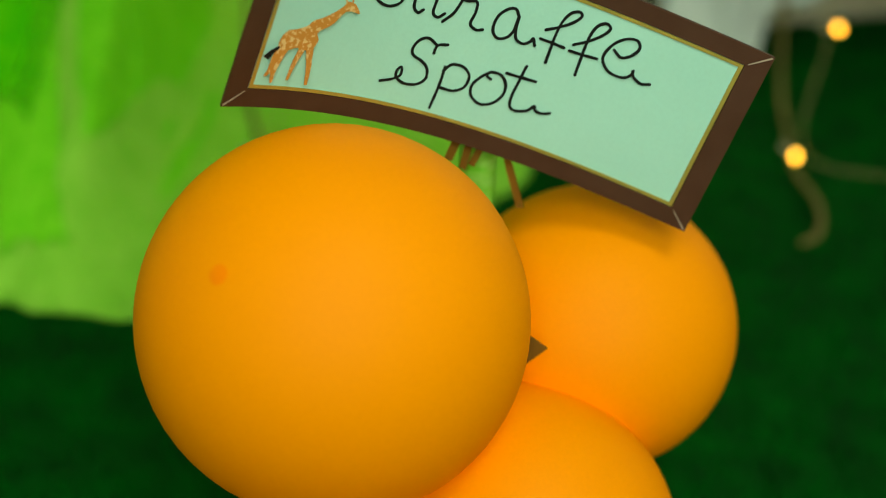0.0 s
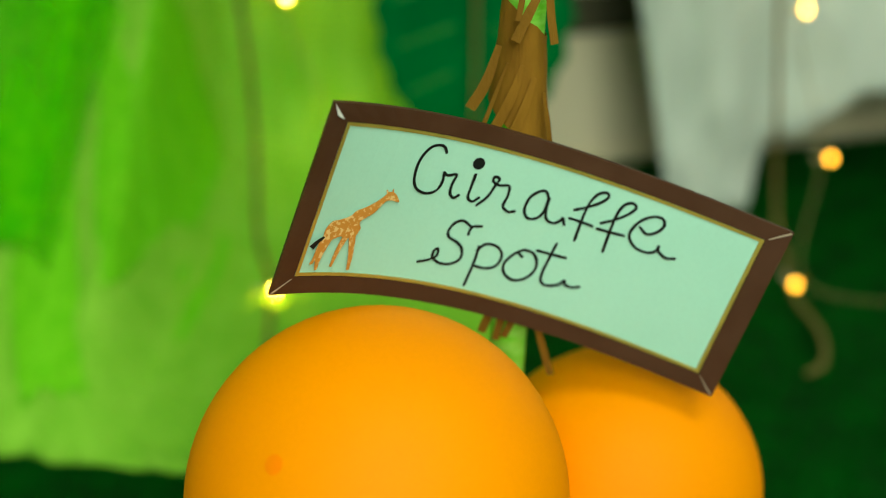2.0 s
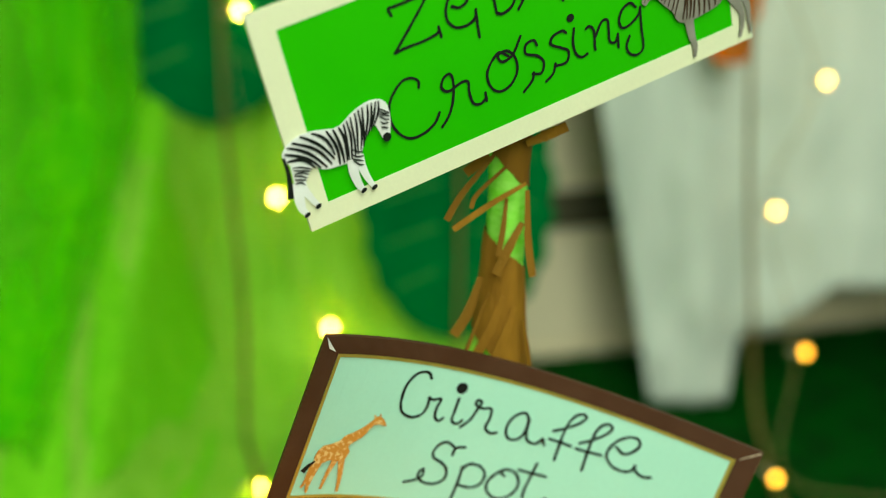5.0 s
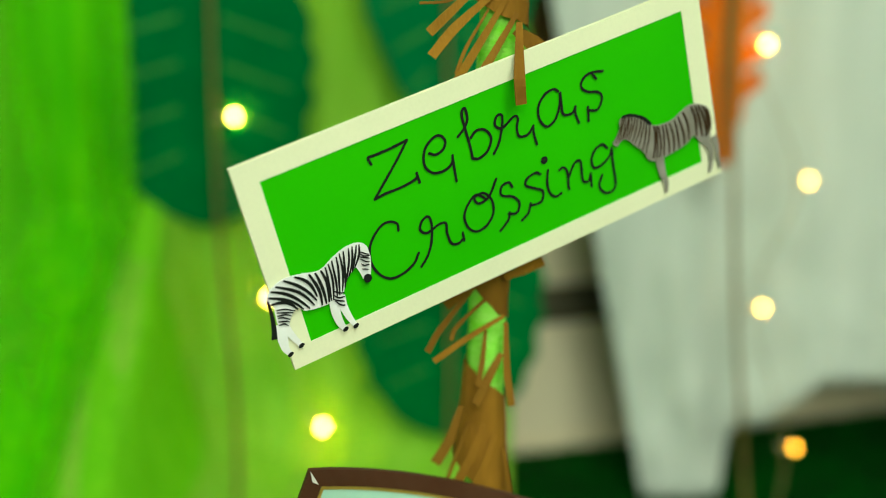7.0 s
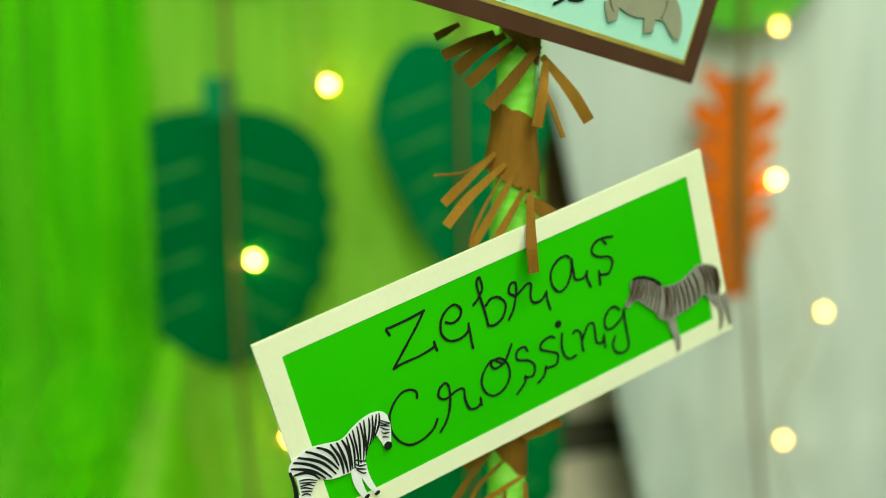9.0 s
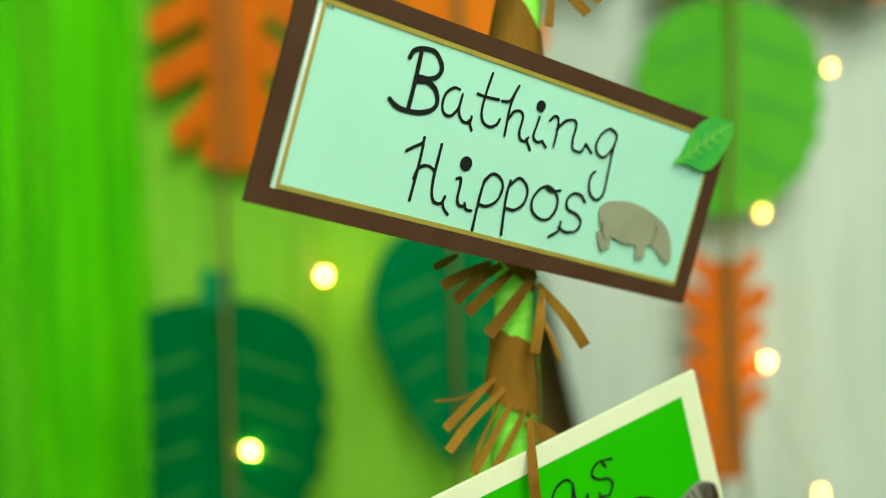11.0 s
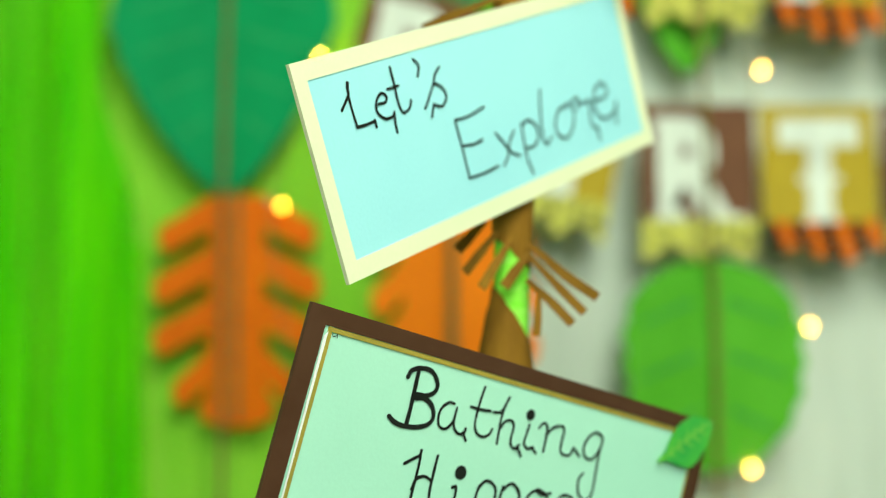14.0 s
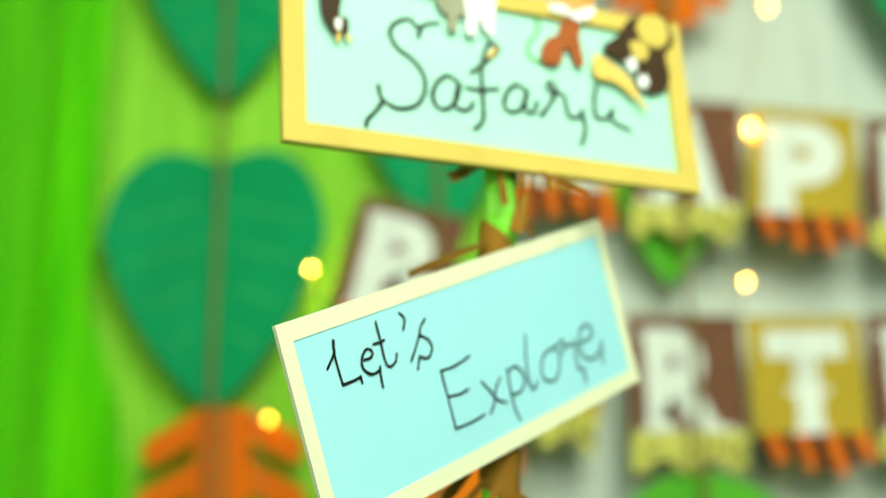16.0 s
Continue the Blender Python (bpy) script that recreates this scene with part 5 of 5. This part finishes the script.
fingered_leaf("orange fingered paper leaf on twine", -0.245, 1.472, 0.268, 0.372, 4, LEAF_ORANGE)
broad_leaf("dark green oval paper leaf with a stem tab", -0.282, 0.906, 0.350, 0.412, "oval", LEAF_DARK, True)
# twine in the middle
broad_leaf("teal green heart-shaped paper leaf behind the post", 0.110, 2.16, 0.30, 0.415, "heart", LEAF_TEAL)
fingered_leaf("orange fingered paper leaf behind the post", 0.100, 1.44, 0.265, 0.36, 4, LEAF_APRICOT, spine=0.30, broad=0.36)
broad_leaf("dark green paper leaf behind the post", 0.084, 1.005, 0.262, 0.362, "heart", LEAF_MID)
broad_leaf("large dark green paper leaf low behind the post", 0.097, 0.590, 0.300, 0.435, "round", LEAF_DARK)
# twine at the right
broad_leaf("lime green heart-shaped paper leaf under the banner", 0.500, 1.352, 0.285, 0.338, "round", LEAF_LIME, veins=3)
fingered_leaf("slim orange paper leaf with short wavy fingers", 0.497, 0.948, 0.130, 0.335, 6, LEAF_ORANGE, spine=0.23, droop=-0.35, slim=True)
broad_leaf("lime green paper leaf between the banner rows", 0.490, 1.99, 0.20, 0.33, "heart", LEAF_LIME, y=2.005, veins=0)
fingered_leaf("orange fingered paper leaf above the banner", 0.52, 2.42, 0.26, 0.30, 4, LEAF_ORANGE)
broad_leaf("dark teal paper leaf high on the white cloth", 0.985, 2.40, 0.30, 0.40, "heart", LEAF_TEAL)


def twine(label, points):
    ob = part("twine", tube(smooth_line(points, 8), 0.0042, 8), JUTE)
    return tagged(ob, label, "twine")


twine("jute twine with paper leaves hanging before the lime cloth", [(-0.25, 1.945, 2.7), (-0.252, 1.945, 1.98), (-0.262, 1.945, 1.45), (-0.262, 1.945, 0.97), (-0.257, 1.945, 0.53), (-0.236, 1.945, 0.24), (-0.226, lime_y(-0.226, 0.13) - 0.035, 0.13), (-0.205, lime_y(-0.205, 0.07) - 0.035, 0.075), (-0.17, lime_y(-0.17, 0.04) - 0.03, 0.055), (-0.15, lime_y(-0.15, 0.02) - 0.03, 0.04)])
twine("jute twine hanging behind the sign post", [(0.11, 1.950, 2.7), (0.105, 1.950, 1.7), (0.085, 1.950, 0.95), (0.102, 1.950, 0.33), (0.105, 1.95, 0.05), (0.11, 1.85, 0.02)])
twine("jute twine before the white cloth, its end curled on turf", [(0.50, 1.950, 2.7), (0.505, 1.950, 1.36), (0.498, 1.950, 0.97), (0.525, 1.950, 0.55), (0.56, 1.950, 0.25), (0.59, 1.97, 0.06), (0.592, 1.88, 0.02), (0.578, 1.76, 0.024), (0.592, 1.66, 0.022), (0.578, 1.58, 0.022), (0.55, 1.552, 0.02)])


# ---------------------------------------------------------------- fairy lights
def fairy_light(x, z, y=1.972, turn=0.0, mat=BULB):
    ob = thing("fairy_light", pose(x, y, z, 0, turn, 0), "small warm white fairy light on a thin wire", "fairy light", "fairy lights")
    bm = bmesh.new()
    bmesh.ops.create_uvsphere(bm, u_segments=12, v_segments=8, radius=0.0052)
    for v in bm.verts:
        v.co.z *= 1.25
    part("bulb", bm, mat, ob, "glowing warm bulb", smooth=True)
    part("socket", tube([(-0.004, 0.002, 0.001), (-0.016, 0.004, 0.003), (-0.026, 0.006, 0.006)], 0.0028, 8), SOCKET, ob)
    return ob


LIGHTS = [(-0.231, 0.671, BULB), (-0.099, 0.175, BULB), (-0.113, 0.937, BULB), (-0.105, 1.690, BULB), (-0.170, 1.447, BULB_AMBER), (0.554, 0.798, BULB_MID),
          (0.549, 1.022, BULB_DIM), (0.651, 1.237, BULB_DIM), (0.633, 1.915, BULB_MID), (0.600, 1.650, BULB_DIM), (0.684, 2.141, BULB_DIM), (0.583, 0.395, BULB_DIM),
          (0.635, 0.597, BULB_DIM), (0.655, 0.164, BULB_AMBER), (-0.181, 0.389, BULB)]
for k, (x, z, kind) in enumerate(LIGHTS):
    fairy_light(x, z, 1.955, (k * 47) % 50 - 25, kind)
fairy_light(0.584, 0.03, 1.785, 20, BULB_AMBER)
fairy_light(-0.165, 0.050, 1.665, -20)


def wire(label, points):
    return tagged(part("light_wire", tube(smooth_line(points, 6), 0.0011, 6), WIRE), label, "wire")


wire("thin fairy light wire hanging before the lime cloth", [(-0.15, 1.968, 2.65), (-0.128, 1.965, 1.72), (-0.19, 1.968, 1.45), (-0.135, 1.965, 0.94), (-0.25, 1.965, 0.68), (-0.20, 1.968, 0.39), (-0.115, 1.965, 0.17), (-0.15, 1.84, 0.07), (-0.16, 1.67, 0.058)])
wire("thin fairy light wire hanging before the white cloth", [(0.70, 1.97, 2.65), (0.665, 1.966, 2.14), (0.62, 1.966, 1.93), (0.585, 1.966, 1.66), (0.635, 1.966, 1.24), (0.538, 1.966, 1.02), (0.536, 1.966, 0.80), (0.622, 1.966, 0.59), (0.57, 1.966, 0.40), (0.643, 1.966, 0.17), (0.60, 1.80, 0.03), (0.78, 1.74, 0.026)])


# ---------------------------------------------------------------- birthday banner
def flag(letter, x, z_top, tilt, mat, trim, y=1.962, w=0.182, h=0.205):
    """One card flag of the banner with a white letter and a frilled trim below."""
    ob = thing("banner_flag", pose(x, y, z_top, 0, tilt, 0), ("brown" if mat is FLAG_BROWN else "golden") + " card banner flag with a white letter", "banner flag", "banner flags")
    a = w / 2
    part("card", slab((-a, 0), (a, 0), (a, -h), (-a, -h), 0.0, 0.0012), mat, ob)
    if letter:
        bm = lettering(letter, w * (0.70 if letter != "I" else 0.30), h * 0.80, 0.0, 0.055)
        feet = {"R": ((-0.24, 0), (0.27, 0), (-0.24, 1)), "T": ((0, 0), (0, 0.42)), "P": ((-0.24, 0), (-0.24, 1)), "A": ((-0.29, 0), (0.29, 0)), "I": ((0, 0), (0, 1)), "H": ((-0.26, 0), (0.26, 0), (-0.26, 1), (0.26, 1)), "B": ((-0.24, 0), (-0.24, 1))}
        mid = 0.35 if letter != "I" else 0.15
        for fx, fz in feet.get(letter, ()):
            bar_w = 0.15 if fz != 0.42 else 0.19
            x0, x1, z0 = (fx + mid - bar_w) * w, (fx + mid + bar_w) * w, fz * h * 0.74
            bm.faces.new([bm.verts.new((qx, 0.0003, qz)) for qx, qz in ((x0, z0), (x1, z0), (x1, z0 + 0.05 * h), (x0, z0 + 0.05 * h))])
        bm2 = lay(bm, -w * (0.35 if letter != "I" else 0.15), -h * 0.92, 0, -0.0015)
        part("letter", bm2, WHITE_CARD, ob, "white card letter")
    n = 8 if trim == "tiger" else 14
    for k in range(n):
        x0 = -a + w * k / n
        dz = 0.012 * math.sin(k * 1.1 + x * 9)
        if trim == "tiger":
            q = [(x0 - 0.008, -h + 0.016), (x0 + w / n - 0.008, -h + 0.018), (x0 + w / n * 1.25, -h - 0.034 + dz), (x0 + w / n * 0.45, -h - 0.040 + dz)]
        else:
            q = [(x0, -h + 0.016), (x0 + w / n, -h + 0.018), (x0 + w / n, -h - 0.036 + dz), (x0, -h - 0.033 + dz)]
        pm = (LEAF_ORANGE if k % 2 else TIGER_BLACK) if trim == "tiger" else YELLOW_TRIM
        bm = prism(q, -0.0060 - 0.002 * (k % 3), -0.0040 - 0.002 * (k % 3))
        part("trim_piece", bm, pm, ob)
    return ob


# lower row, then upper row
flag("B", 0.065, 1.795, 15, FLAG_BROWN, "tiger")
flag("I", 0.300, 1.640, 12, FLAG_GOLD, "leopard")
flag("R", 0.494, 1.598, 1.5, FLAG_BROWN, "leopard")
flag("T", 0.685, 1.590, 1.0, FLAG_GOLD, "tiger")
flag("H", 0.876, 1.590, 0.0, FLAG_BROWN, "leopard")
flag("H", 0.335, 2.010, 8, FLAG_GOLD, "tiger")
flag("A", 0.532, 1.972, 5, FLAG_BROWN, "leopard")
flag("P", 0.724, 1.948, 5, FLAG_GOLD, "tiger")
flag("P", 0.918, 1.925, 4, FLAG_BROWN, "leopard")
wire("banner string across both cloths, upper row", [(0.15, 1.97, 2.07), (0.335, 1.966, 2.012), (0.532, 1.966, 1.974), (0.724, 1.966, 1.95), (0.918, 1.966, 1.927), (1.3, 1.97, 1.92)])
wire("banner string across both cloths, lower row", [(-0.10, 1.97, 1.86), (0.065, 1.966, 1.797), (0.300, 1.966, 1.642), (0.494, 1.966, 1.60), (0.685, 1.966, 1.592), (0.876, 1.966, 1.592), (1.3, 1.97, 1.61)])
